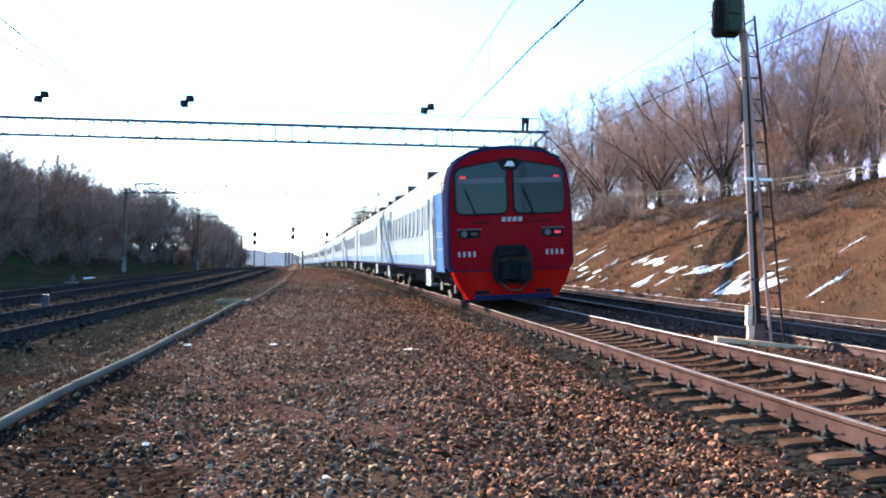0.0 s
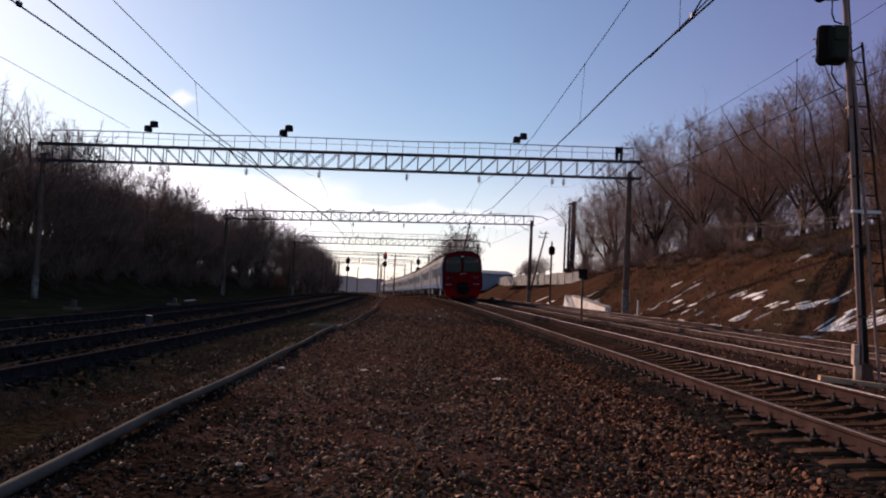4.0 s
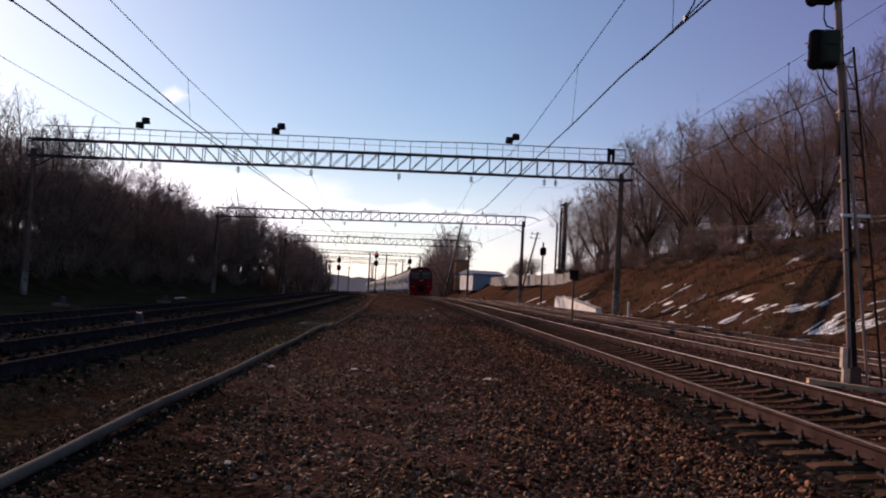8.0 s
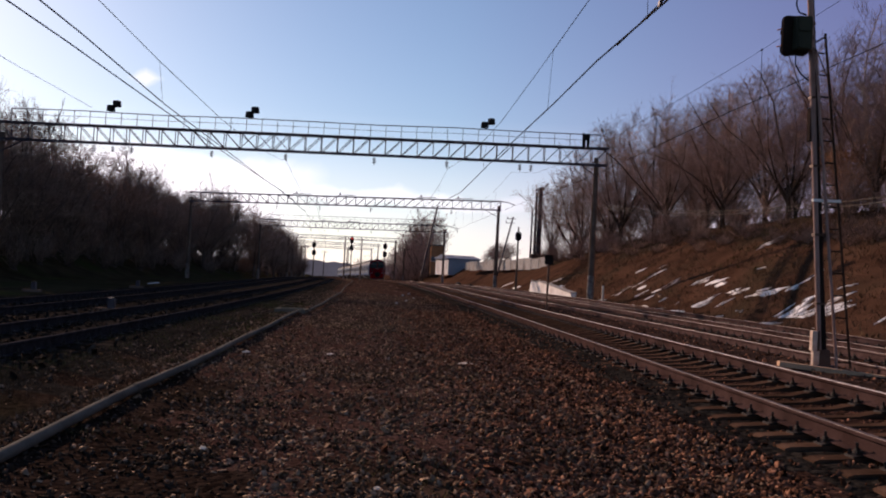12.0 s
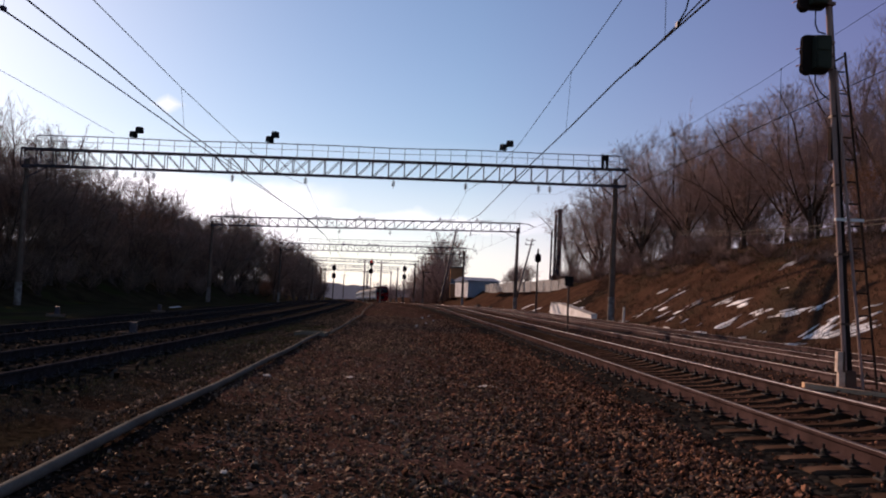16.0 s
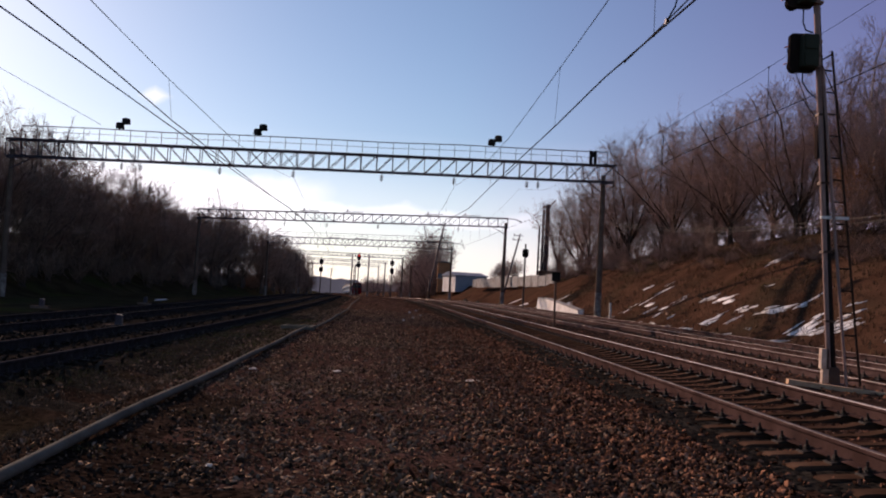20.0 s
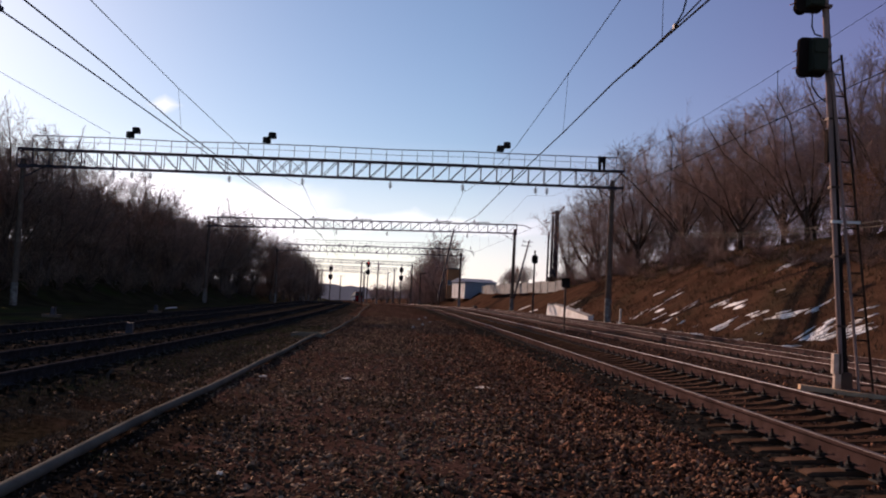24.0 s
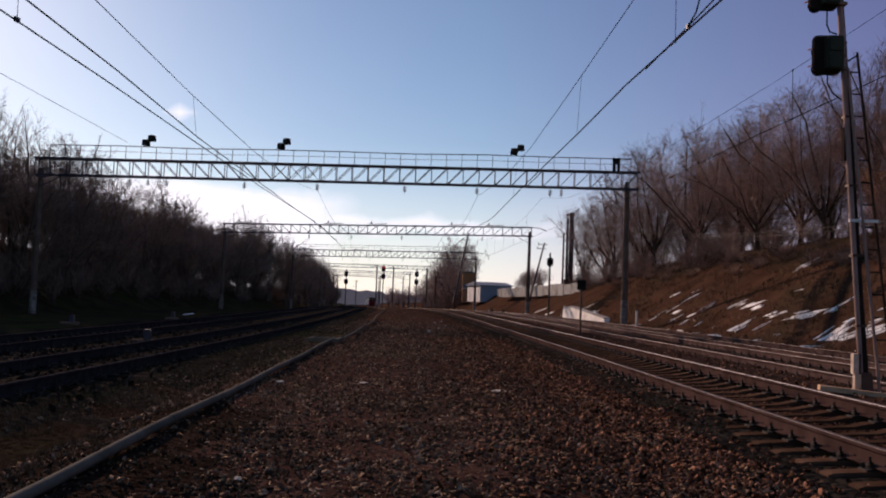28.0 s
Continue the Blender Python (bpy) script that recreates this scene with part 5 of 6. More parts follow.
# ---- bare trees ----
def tree_meshes(seed, height, fork, limbs, wide, counts, twig_r, open_angle=0.75, sides=6):
    """A short trunk that forks into rising limbs; branches, branchlets and fine twigs fill an uneven rounded crown."""
    rng = random.Random(seed)
    wood, fine = Geo(), Geo()
    n2, n3, n4 = counts
    mid, rx, rz = height * 0.56, height * wide, height * 0.46

    def room(p):
        """Above 1 outside the crown's lumpy outline."""
        q = Vector((p.x / rx, p.y / rx, (p.z - mid) / rz))
        lump = 1.0 + 0.34 * noise.noise(q.normalized() * 1.7 + Vector((seed, 0, 0)))
        return q.length / lump

    def bend(d, k, up):
        return (d + Vector((rng.gauss(0, k), rng.gauss(0, k), rng.gauss(0, k) + up))).normalized()

    def sprout(d, lo, hi, lift):
        a, tilt = rng.random() * 6.283, rng.uniform(lo, hi)
        o = d.orthogonal().normalized()
        return (d + (o * math.cos(a) + d.cross(o) * math.sin(a)) * tilt + Vector((0, 0, lift))).normalized()

    def spike(p, d, length, r):
        o = d.orthogonal().normalized() * r
        w = d.cross(o)
        fine.add([p + o, p - o * 0.5 + w * 0.87, p - o * 0.5 - w * 0.87, p + d * length], [(0, 1, 3), (1, 2, 3)])

    def fit(p, d, length):
        for _ in range(4):
            if room(p + d * length) > 1.0:
                length *= 0.72
        return length

    def twigs(p, d, length, r):
        spike(p, d, length, r)
        for _ in range(n4):
            u = rng.uniform(0.15, 1.0)
            spike(p + d * length * u, sprout(d, 0.45, 1.2, 0.05), length * rng.uniform(0.35, 0.75), r * 0.62)

    def branch(p, d, length, r):
        length = fit(p, d, length)
        for i in range(2):
            d = bend(d, 0.16, 0.03)
            q = p + d * length / 2
            fine.tube(p, q, r, r * 0.62, 3, caps=False)
            for _ in range((n3 + i) // 2):
                s0 = p.lerp(q, rng.random())
                sd = sprout(d, 0.55, 1.25, 0.06)
                twigs(s0, sd, fit(s0, sd, length * rng.uniform(0.35, 0.62)), max(r * 0.4, twig_r))
            p, r = q, r * 0.62
        twigs(p, d, length * 0.35, max(r, twig_r))

    def limb(p, d, length, r, k):
        length = fit(p, d, length)
        for i in range(4):
            d = bend(d, 0.14, 0.035)
            q = p + d * length / 4
            wood.tube(p, q, r, r * 0.74, max(4, sides - 1), caps=False)
            for _ in range(k if i else k // 2):
                s0 = p.lerp(q, rng.random())
                branch(s0, sprout(d, 0.6, 1.4, 0.08), length * rng.uniform(0.28, 0.5), r * 0.36)
            p, r = q, r * 0.74
        branch(p, d, length * 0.30, r)

    r = height * 0.019
    p, d = Vector((0, 0, -0.5)), Vector((rng.gauss(0, 0.06), rng.gauss(0, 0.06), 1)).normalized()
    steps = max(2, int(fork / 0.8))
    for i in range(steps):
        d = bend(d, 0.05, 0.05)
        q = p + d * (fork + 0.5) / steps
        wood.tube(p, q, r * (1.35 if i == 0 else 1.0), r * 0.93, sides + 2, caps=False)
        r *= 0.93
        if i:
            branch(p, sprout(d, 0.9, 1.4, 0.2), height * 0.16, r * 0.2)
        p = q
    turn_by = rng.random() * 6.283
    for k in range(limbs):
        a = turn_by + 2.4 * k
        tilt = open_angle * (0.12 if k == 0 else rng.uniform(0.45, 1.0))
        start = p - d * (fork * 0.45 * rng.random() if k > 1 else 0.0)
        limb(start, Vector((math.cos(a) * tilt, math.sin(a) * tilt, 1)).normalized(), (height - fork) * rng.uniform(0.85, 1.05), r * (0.72 if k == 0 else rng.uniform(0.42, 0.62)), n2)
    return wood, fine


def shrub_meshes(seed, height, stems, counts, twig_r):
    """Many thin stems that fan out from the ground, each with side shoots."""
    rng = random.Random(seed)
    wood, fine = Geo(), Geo()
    n1, n2 = counts
    for _ in range(stems):
        a, tilt = rng.random() * 6.283, rng.uniform(0.1, 1.0)
        d = Vector((math.cos(a) * tilt, math.sin(a) * tilt, 1)).normalized()
        p, ln = Vector((rng.gauss(0, 0.25), rng.gauss(0, 0.25), -0.15)), height * rng.uniform(0.55, 1.05)
        wood.tube(p, p + d * ln * 0.5, twig_r * 1.6, twig_r * 1.1, 4, caps=False)
        wood.tube(p + d * ln * 0.5, p + d * ln, twig_r * 1.1, twig_r * 0.4, 3, caps=False)
        for _ in range(n1):
            s0 = p + d * ln * rng.uniform(0.15, 0.95)
            b = (d + Vector((rng.gauss(0, 0.5), rng.gauss(0, 0.5), 0.15))).normalized()
            l2 = ln * rng.uniform(0.2, 0.45)
            for k in range(n2 + 1):
                e = b if k == 0 else (b + Vector((rng.gauss(0, 0.45), rng.gauss(0, 0.45), rng.gauss(0.1, 0.3)))).normalized()
                q = s0 if k == 0 else s0 + b * l2 * rng.random()
                o = e.orthogonal().normalized() * twig_r * (0.9 if k == 0 else 0.6)
                w = e.cross(o)
                fine.add([q + o, q - o * 0.5 + w * 0.87, q - o * 0.5 - w * 0.87, q + e * l2 * (1.0 if k == 0 else 0.7)], [(0, 1, 3), (1, 2, 3)])
    return wood, fine


# left-bank copies of bark and twigs; the twig colour is lowered for shade
M_DARKBARK = surface("left_bank_bark", (0.0769, 0.05712, 0.04833), (0.1318, 0.1011, 0.08788), 3.0, 0.95, bump=0.6, fine=20)
M_DARKTWIG = surface("shade_toned_twigs", (0.185, 0.128, 0.103), (0.295, 0.208, 0.168), 0.5, 0.95, bump=0.0, spread=0.3)
TREES = {}


def breed(kind, made, bark, twig):
    TREES.setdefault(kind, []).append((made[0].mesh("trunk", bark), made[1].mesh("crown", twig)))


for k in range(4):
    breed("bank", tree_meshes(11 + k, 11.0, 1.2 + 0.4 * (k % 3), 8 + k % 2, 0.46 + 0.04 * (k % 2), (4, 9, 8), 0.0105, 0.8), M_BARK, M_TWIG)
for k in range(2):
    breed("birch", tree_meshes(31 + k, 13.0, 6.0, 4, 0.20, (4, 5, 6), 0.011, 0.5), M_BIRCH, M_TWIG)
for k in range(2):
    breed("bank_far", tree_meshes(41 + k, 11.0, 1.6, 6, 0.36, (4, 5, 4), 0.022, 0.8, 4), M_BARK, M_TWIG)
for k in range(4):
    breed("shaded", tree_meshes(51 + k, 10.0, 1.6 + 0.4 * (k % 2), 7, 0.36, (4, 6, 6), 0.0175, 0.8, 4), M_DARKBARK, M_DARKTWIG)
for k in range(2):
    breed("tall", tree_meshes(61 + k, 13.5, 5.0, 4, 0.22, (3, 4, 4), 0.016, 0.5, 5), M_DARKBARK, M_DARKTWIG)
for k in range(3):
    breed("far", tree_meshes(71 + k, 12.0, 2.0, 6, 0.30, (4, 5, 4), 0.035, 0.55, 4), M_BARK, M_TWIG_GREY)
for k in range(2):
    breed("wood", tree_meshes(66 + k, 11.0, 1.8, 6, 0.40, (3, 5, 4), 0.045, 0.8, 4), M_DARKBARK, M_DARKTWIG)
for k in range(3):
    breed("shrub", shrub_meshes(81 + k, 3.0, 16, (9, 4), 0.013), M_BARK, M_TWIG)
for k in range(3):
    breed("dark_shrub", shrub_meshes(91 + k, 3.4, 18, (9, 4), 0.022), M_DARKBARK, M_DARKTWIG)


def tree(kind, s, off, scale, yaw, label, group, squash=1.0):
    low = "shrub" in kind
    t = thing("shrub" if low else "bare_tree", label, "shrub" if low else "tree", Matrix.Translation(at(s, off, ground_z(s, off))) @ pose(0, 0, 0, 0, 0, yaw) @ Matrix.Diagonal((scale * squash, scale * squash, scale, 1)), group)
    w, f = TREES[kind][int(yaw * 7) % len(TREES[kind])]
    part("trunk", w, None, t)
    part("crown", f, None, t)


M_DEADLEAF = surface("dead_brown_leaves", (0.19, 0.098, 0.05), (0.32, 0.17, 0.09), 0.8, 0.9, bump=0.0, spread=0.4)


def leafy(seed, height, wide, count):
    """A bare-stemmed crown that still holds curled brown leaves, in uneven clumps."""
    r = random.Random(seed)
    leaf = Geo()
    clumps = [Vector((r.gauss(0, wide * 0.42), r.gauss(0, wide * 0.42), height * r.uniform(0.25, 0.92))) for _ in range(26)]
    for _ in range(count):
        c = r.choice(clumps)
        p = c + Vector((r.gauss(0, wide * 0.16), r.gauss(0, wide * 0.16), r.gauss(0, height * 0.07)))
        e = Euler((r.uniform(0, 3.1), r.uniform(0, 3.1), r.uniform(0, 6.2))).to_matrix()
        k = r.uniform(0.03, 0.06)
        leaf.add([p + e @ Vector(q) for q in ((-k, 0, 0), (0, -k * 0.5, k * 0.2), (k, 0, 0), (0, k * 0.5, k * 0.2))], [(0, 1, 2), (0, 2, 3)])
    return leaf.mesh("dead_leaves", M_DEADLEAF)


def leafy_tree(s, off, kind, scale, seed, height, wide, count, label):
    t = thing("leafy_tree", label, "tree", Matrix.Translation(at(s, off, ground_z(s, off))), "trees with dead leaves")
    for name, me in zip(("trunk", "crown"), TREES[kind][seed % 2]):
        part(name, me, None, t, m=Matrix.Diagonal((scale, scale, scale, 1)))
    tagged(part("dead_leaves", leafy(seed, height, wide, count), None, t, "curled brown dead leaves"), kind="stuff")


leafy_tree(46.5, bank_foot(46.5) + 10.6, "bank_far", 0.42, 3, 4.4, 2.0, 5500, "small oak that keeps its brown dead leaves on the bank")
leafy_tree(42.5, bank_foot(42.5) + 13.0, "bank_far", 0.66, 4, 7.0, 3.0, 6500, "oak with brown dead leaves at the bank's edge")
leafy_tree(47.5, bank_foot(47.5) + 16.5, "bank_far", 1.05, 5, 11.5, 3.6, 9000, "tall oak with brown dead leaves on the bank")
rng = random.Random(5)
# the grassy bank: a front row of broad crowns, fuller behind
BANK_TOP = [(20, 7.2), (40, 7.6), (44, 9.2), (46.5, 10.8), (50, 11.0), (55, 10.6), (65, 11.3), (77, 12.9), (91, 13.4), (104, 12.6), (116, 11.8), (132, 8.6)]
for s, off in ((31, 12.5), (36, 11.6), (41, 12.8), (46, 11.8), (50.5, 13.0), (55, 11.6), (60, 12.4), (65, 11.4), (70.5, 12.6), (77, 11.6), (83, 12.6), (90, 11.5), (97, 12.4), (105, 11.4), (113, 12.2), (121, 11.4)):
    tree("bank", s, bank_foot(s) + off, blend(s, BANK_TOP) / 11.0 * rng.uniform(0.94, 1.03), rng.uniform(0, 360), "broad bare reddish-brown tree on the grassy bank", "bare trees on the bank")
for i in range(13):
    s = 27 + 100 * i / 13 + rng.uniform(-2, 2)
    tree("bank", s, bank_foot(s) + rng.uniform(16, 21), blend(s, BANK_TOP) / 11.0 * rng.uniform(0.84, 0.98), rng.uniform(0, 360), "bare reddish-brown tree on the grassy bank", "bare trees on the bank")
for s, off, sc in ((49.5, 14.5, 1.0), (45.5, 16.0, 0.82), (54.0, 19.0, 0.9)):
    tree("birch", s, bank_foot(s) + off, sc, rng.uniform(0, 360), "tall slender birch with pale trunk on the bank", "bare trees on the bank")
for i in range(15):
    s = 30 + 130 * i / 15 + rng.uniform(-2, 2)
    tree("bank_far", s, bank_foot(s) + rng.uniform(25, 40), blend(s, BANK_TOP) / 11.0 * rng.uniform(0.8, 0.95), rng.uniform(0, 360), "bare reddish-brown tree behind the bank's edge", "bare trees behind the bank")
for i in range(85):
    s = 25 + 100 * i / 85 + rng.uniform(-1.5, 1.5)
    tree("shrub", s, bank_foot(s) + rng.uniform(8.6, 15.5), rng.uniform(0.5, 1.15), rng.uniform(0, 360), "low leafless shrub at the bank's edge", "shrubs on the bank")
for i in range(70):
    s = 27 + 90 * i / 70 + rng.uniform(-1.5, 1.5)
    tree("shrub", s, bank_foot(s) + rng.uniform(6.8, 10.5), rng.uniform(0.25, 0.5), rng.uniform(0, 360), "low brown scrub on the upper slope", "shrubs on the bank", 1.5)
# the shaded bank on the far side
SHADE_TOP = [(40, 11.0), (72, 12.4), (80, 11.9), (90, 11.6), (97, 11.3), (103, 11.1), (112, 10.2), (118, 8.7), (124, 8.4), (132, 10.6), (142, 13.3), (160, 13.0), (220, 14.0), (320, 15.5)]
for i in range(44):
    s = 56 + 112 * i / 44 + rng.uniform(-1.5, 1.5)
    tree("shaded", s, left_foot(s) - rng.uniform(2.5, 7.5), blend(s, SHADE_TOP) / 10.0 * rng.uniform(0.84, 1.13), rng.uniform(0, 360), "bare dark tree on the shaded bank", "bare trees on the shaded bank")
for i in range(24):
    s = 60 + 120 * i / 24 + rng.uniform(-2, 2)
    tree("wood", s, left_foot(s) - rng.uniform(9, 17), blend(s, SHADE_TOP) / 10.0 * rng.uniform(0.7, 0.9), rng.uniform(0, 360), "bare dark tree on the shaded bank", "bare trees on the shaded bank")
for i in range(26):
    s = 165 + 175 * i / 26 + rng.uniform(-3, 3)
    tree("shaded", s, -rng.uniform(21, 27), blend(s, SHADE_TOP) / 10.0 * rng.uniform(0.85, 1.12), rng.uniform(0, 360), "bare dark tree on the shaded bank", "bare trees on the shaded bank", 1.1)
for i in range(14):
    s = 235 + 110 * i / 14 + rng.uniform(-3, 3)
    tree("shaded", s, -rng.uniform(17.5, 20.5), rng.uniform(0.4, 0.75), rng.uniform(0, 360), "low bare dark tree at the foot of the shaded bank", "bare trees on the shaded bank", 1.2)
for s, sc in ((71.0, 1.15), (107.0, 1.0), (143.0, 1.04), (66.5, 1.1), (75.0, 1.05), (69.0, 1.0), (63.0, 1.1)):
    tree("tall", s, left_foot(s) - 4.0, sc, rng.uniform(0, 360), "tall thin bare tree above the shaded woods", "bare trees on the shaded bank")
for i in range(95):
    s = 52 + 185 * (i / 95) ** 1.3 + rng.uniform(-1.5, 1.5)
    tree("dark_shrub", s, left_foot(s) - rng.uniform(0.8, 8.0), rng.uniform(0.6, 1.2), rng.uniform(0, 360), "low leafless shrub on the shaded bank", "shrubs on the shaded bank")
for i in range(60):
    s = 48 + 190 * i / 60 + rng.uniform(-2, 2)
    tree("wood", s, left_foot(s) - (16, 23, 31)[i % 3] - rng.uniform(0, 5), blend(s, SHADE_TOP) / 11.0 * rng.uniform(0.72, 0.95), rng.uniform(0, 360), "bare tree deep in the shaded woods", "bare trees on the shaded bank")
for i in range(34):
    s = 94 + 80 * i / 34 + rng.uniform(-1, 1)
    tree("dark_shrub", s, left_foot(s) - rng.uniform(9.5, 15.0), rng.uniform(1.3, 1.8), rng.uniform(0, 360), "tall leafless shrub in the shaded woods", "shrubs on the shaded bank")
# beside the far track
for s, off, sc in ((201, 11.5, 1.05), (204, 13.5, 1.3), (208, 11.2, 1.38), (212, 14.0, 1.4), (216, 11.5, 1.32), (220, 15.0, 1.3), (225, 11.0, 1.1), (230, 13.5, 1.15), (235, 10.8, 1.08), (240, 13.0, 1.1), (246, 10.8, 0.95), (253, 12.5, 0.95), (262, 10.5, 0.85), (272, 11.0, 0.8), (284, 9.5, 0.7), (292, 6.5, 0.5), (300, 8.5, 0.65), (308, 6.0, 0.6), (318, 8.5, 0.75), (330, 6.5, 0.6), (342, 8.0, 0.7), (356, 6.5, 0.75), (372, 7.5, 0.65), (390, 6.5, 0.7), (410, 7.5, 0.7)):
    tree("far", s, off, sc, s * 37 % 360, "bare grey-brown tree beside the far track", "bare trees far down the line")
for s, off, sc in ((172, 21.5, 0.22), (175, 23.0, 0.27), (178, 24.0, 0.30), (181, 25.5, 0.36), (184, 26.5, 0.40), (187, 29.0, 0.43), (190, 27.0, 0.36), (193, 30.0, 0.38)):
    tree("far", s, off, sc, s * 37 % 360, "bare grey-brown tree behind the concrete fence", "bare trees far down the line", 1.6)
for i in range(26):
    s = 199 + 75 * i / 26
    tree("shrub", s, rng.uniform(9.5, 14.5), rng.uniform(1.0, 1.7), rng.uniform(0, 360), "tangled leafless shrub beside the far track", "shrubs far down the line")
# the cutting goes on behind; these unseen trees are added to hold back sky light
for i in range(13):
    s = -60 + 6.4 * i + rng.uniform(-1, 1)
    tree("bank_far", s, bank_foot(s) + rng.uniform(11, 18), rng.uniform(0.65, 0.85), rng.uniform(0, 360), "bare reddish-brown tree on the grassy bank", "bare trees on the bank")
for i in range(14):
    s = -60 + 7.2 * i + rng.uniform(-1, 1)
    tree("shaded", s, -rng.uniform(37, 44), rng.uniform(0.8, 1.1), rng.uniform(0, 360), "bare dark tree on the shaded bank", "bare trees on the shaded bank")


# ---- the pipe beside the path ----
def pipe_offset(y):
    return blend(y, [(-6, -2.45), (0, -2.58), (5.8, -2.74), (8.3, -2.85), (12.1, -2.98), (16, -3.12), (20, -3.3), (26, -3.57), (27.3, -3.3), (36, -3.72), (47, -4.2), (58, -5.0), (80, -6.3), (100, -7.6), (130, -11)])


def cable_pipe():
    t = thing("cable_pipe", "long grey cable pipe lying along the gravel path", "pipe")
    def lay(y):
        x = pipe_offset(y)
        return Vector((x, y, -0.19 + fall(y) + 0.012 * math.sin(y * 0.9)))
    for y0, y1 in ((-6, 3.0), (3.0, 9.0), (9.0, 16.0), (16.0, 25.6)):
        part("pipe_length", Geo().rope([lay(y0 + (y1 - y0) * i / 8) for i in range(9)], 0.047, 10), M_PIPE, t, "grey pipe length", smooth=True)
        part("sleeve", Geo().rope([lay(y1 - 0.1), lay(y1 + 0.1)], 0.052, 10), M_PIPE, t, smooth=True)
    for y0, y1 in ((27.0, 47.0), (47.0, 75.0), (75.0, 130.0)):
        part("pipe_length", Geo().rope([lay(y0 + (y1 - y0) * i / 8) for i in range(9)], 0.047, 8), M_PIPE, t, "grey pipe length", smooth=True)
    b = thing("cable_pit", "low grey cable pit with a kerb round its dark inside", "cable pit", pose(-3.85, 26.4, -0.32))
    for x, y, w, d in ((0, -0.40, 0.95, 0.1), (0, 0.40, 0.95, 0.1), (-0.425, 0, 0.1, 0.7), (0.425, 0, 0.1, 0.7)):
        part("kerb", Geo().box(x, y, 0.07, w, d, 0.18), M_PIPE, b)
    # black plate paints the dark of the open pit inside the kerb
    part("lid", Geo().box(0, 0, 0.08, 0.74, 0.68, 0.03), M_BLACK, b, "black plate for the dark inside of the pit")
    for x, y in ((-0.25, -0.3), (0.25, -0.3)):
        part("handle", Geo().tube((x - 0.08, y, 0.105), (x + 0.08, y, 0.105), 0.012, n=6), M_STEEL, b)


cable_pipe()


def crumple(name, label, category, s, off, size, material, seed, flat=0.35):
    rng = random.Random(seed)
    g = Geo()
    n = 9
    ring = [(math.cos(6.283 * i / n) * rng.uniform(0.7, 1.15), math.sin(6.283 * i / n) * rng.uniform(0.6, 1.1)) for i in range(n)]
    v = [(x * size, y * size * 0.7, 0.0) for x, y in ring] + [(x * size * 0.6, y * size * 0.45, size * flat * rng.uniform(0.6, 1.3)) for x, y in ring] + [(0, 0, size * flat)]
    f = [(i, (i + 1) % n, n + (i + 1) % n, n + i) for i in range(n)] + [(n + i, n + (i + 1) % n, 2 * n) for i in range(n)] + [tuple(range(n - 1, -1, -1))]
    ob = part(name, g.add(v, f), material, None, m=Matrix.Translation(at(s, off, ground_z(s, off) + 0.005)) @ pose(0, 0, 0, 0, 0, rng.uniform(0, 360)))
    return tagged(ob, label, category)


def place(x, y):
    """Arc length and offset of a spot on the plan."""
    s = y
    for _ in range(4):
        s += y - at(s, 0).y
    off = (Vector((x, y, 0)) - at(s, 0)).dot(Vector((math.cos(heading(s)), -math.sin(heading(s)), 0)))
    return s, off


crumple("litter_paper", "crumpled pale paper lying on the gravel", "litter", *place(-1.42, 14.6), 0.11, M_PAPER, 1, 0.12)
crumple("litter_paper", "flattened pale paper lying on the gravel", "litter", *place(0.90, 14.5), 0.18, M_PAPER, 2, 0.08)
crumple("litter_paper", "small pale scrap on the gravel", "litter", *place(0.55, 14.6), 0.07, M_PAPER, 3, 0.1)
crumple("pale_stone", "pale stone beside the pipe", "stone", *place(-2.75, 14.3), 0.09, M_PAPER, 4, 0.25)
crumple("pale_stone", "pale stone on the gravel path", "stone", *place(-1.62, 7.0), 0.045, M_PAPER, 5, 0.4)
crumple("pale_stone", "pale stone on the gravel path", "stone", *place(-0.2, 5.9), 0.04, M_PAPER, 6, 0.4)
for k in range(5):
    crumple("pale_stone", "pale stone far down the path", "stone", *place(-0.9 + 0.35 * (k % 3), 38 + 4.5 * k), 0.12, M_CONCRETE, 7 + k, 0.6)


for x, y, k in ((4.7, 97.5, 0.55), (5.5, 99.0, 0.4), (6.1, 96.2, 0.45)):
    crumple("rubble_heap", "low heap of dark rubble beside the track", "rubble", *place(x, y), k, M_UNDER, int(x * 10), 0.7)


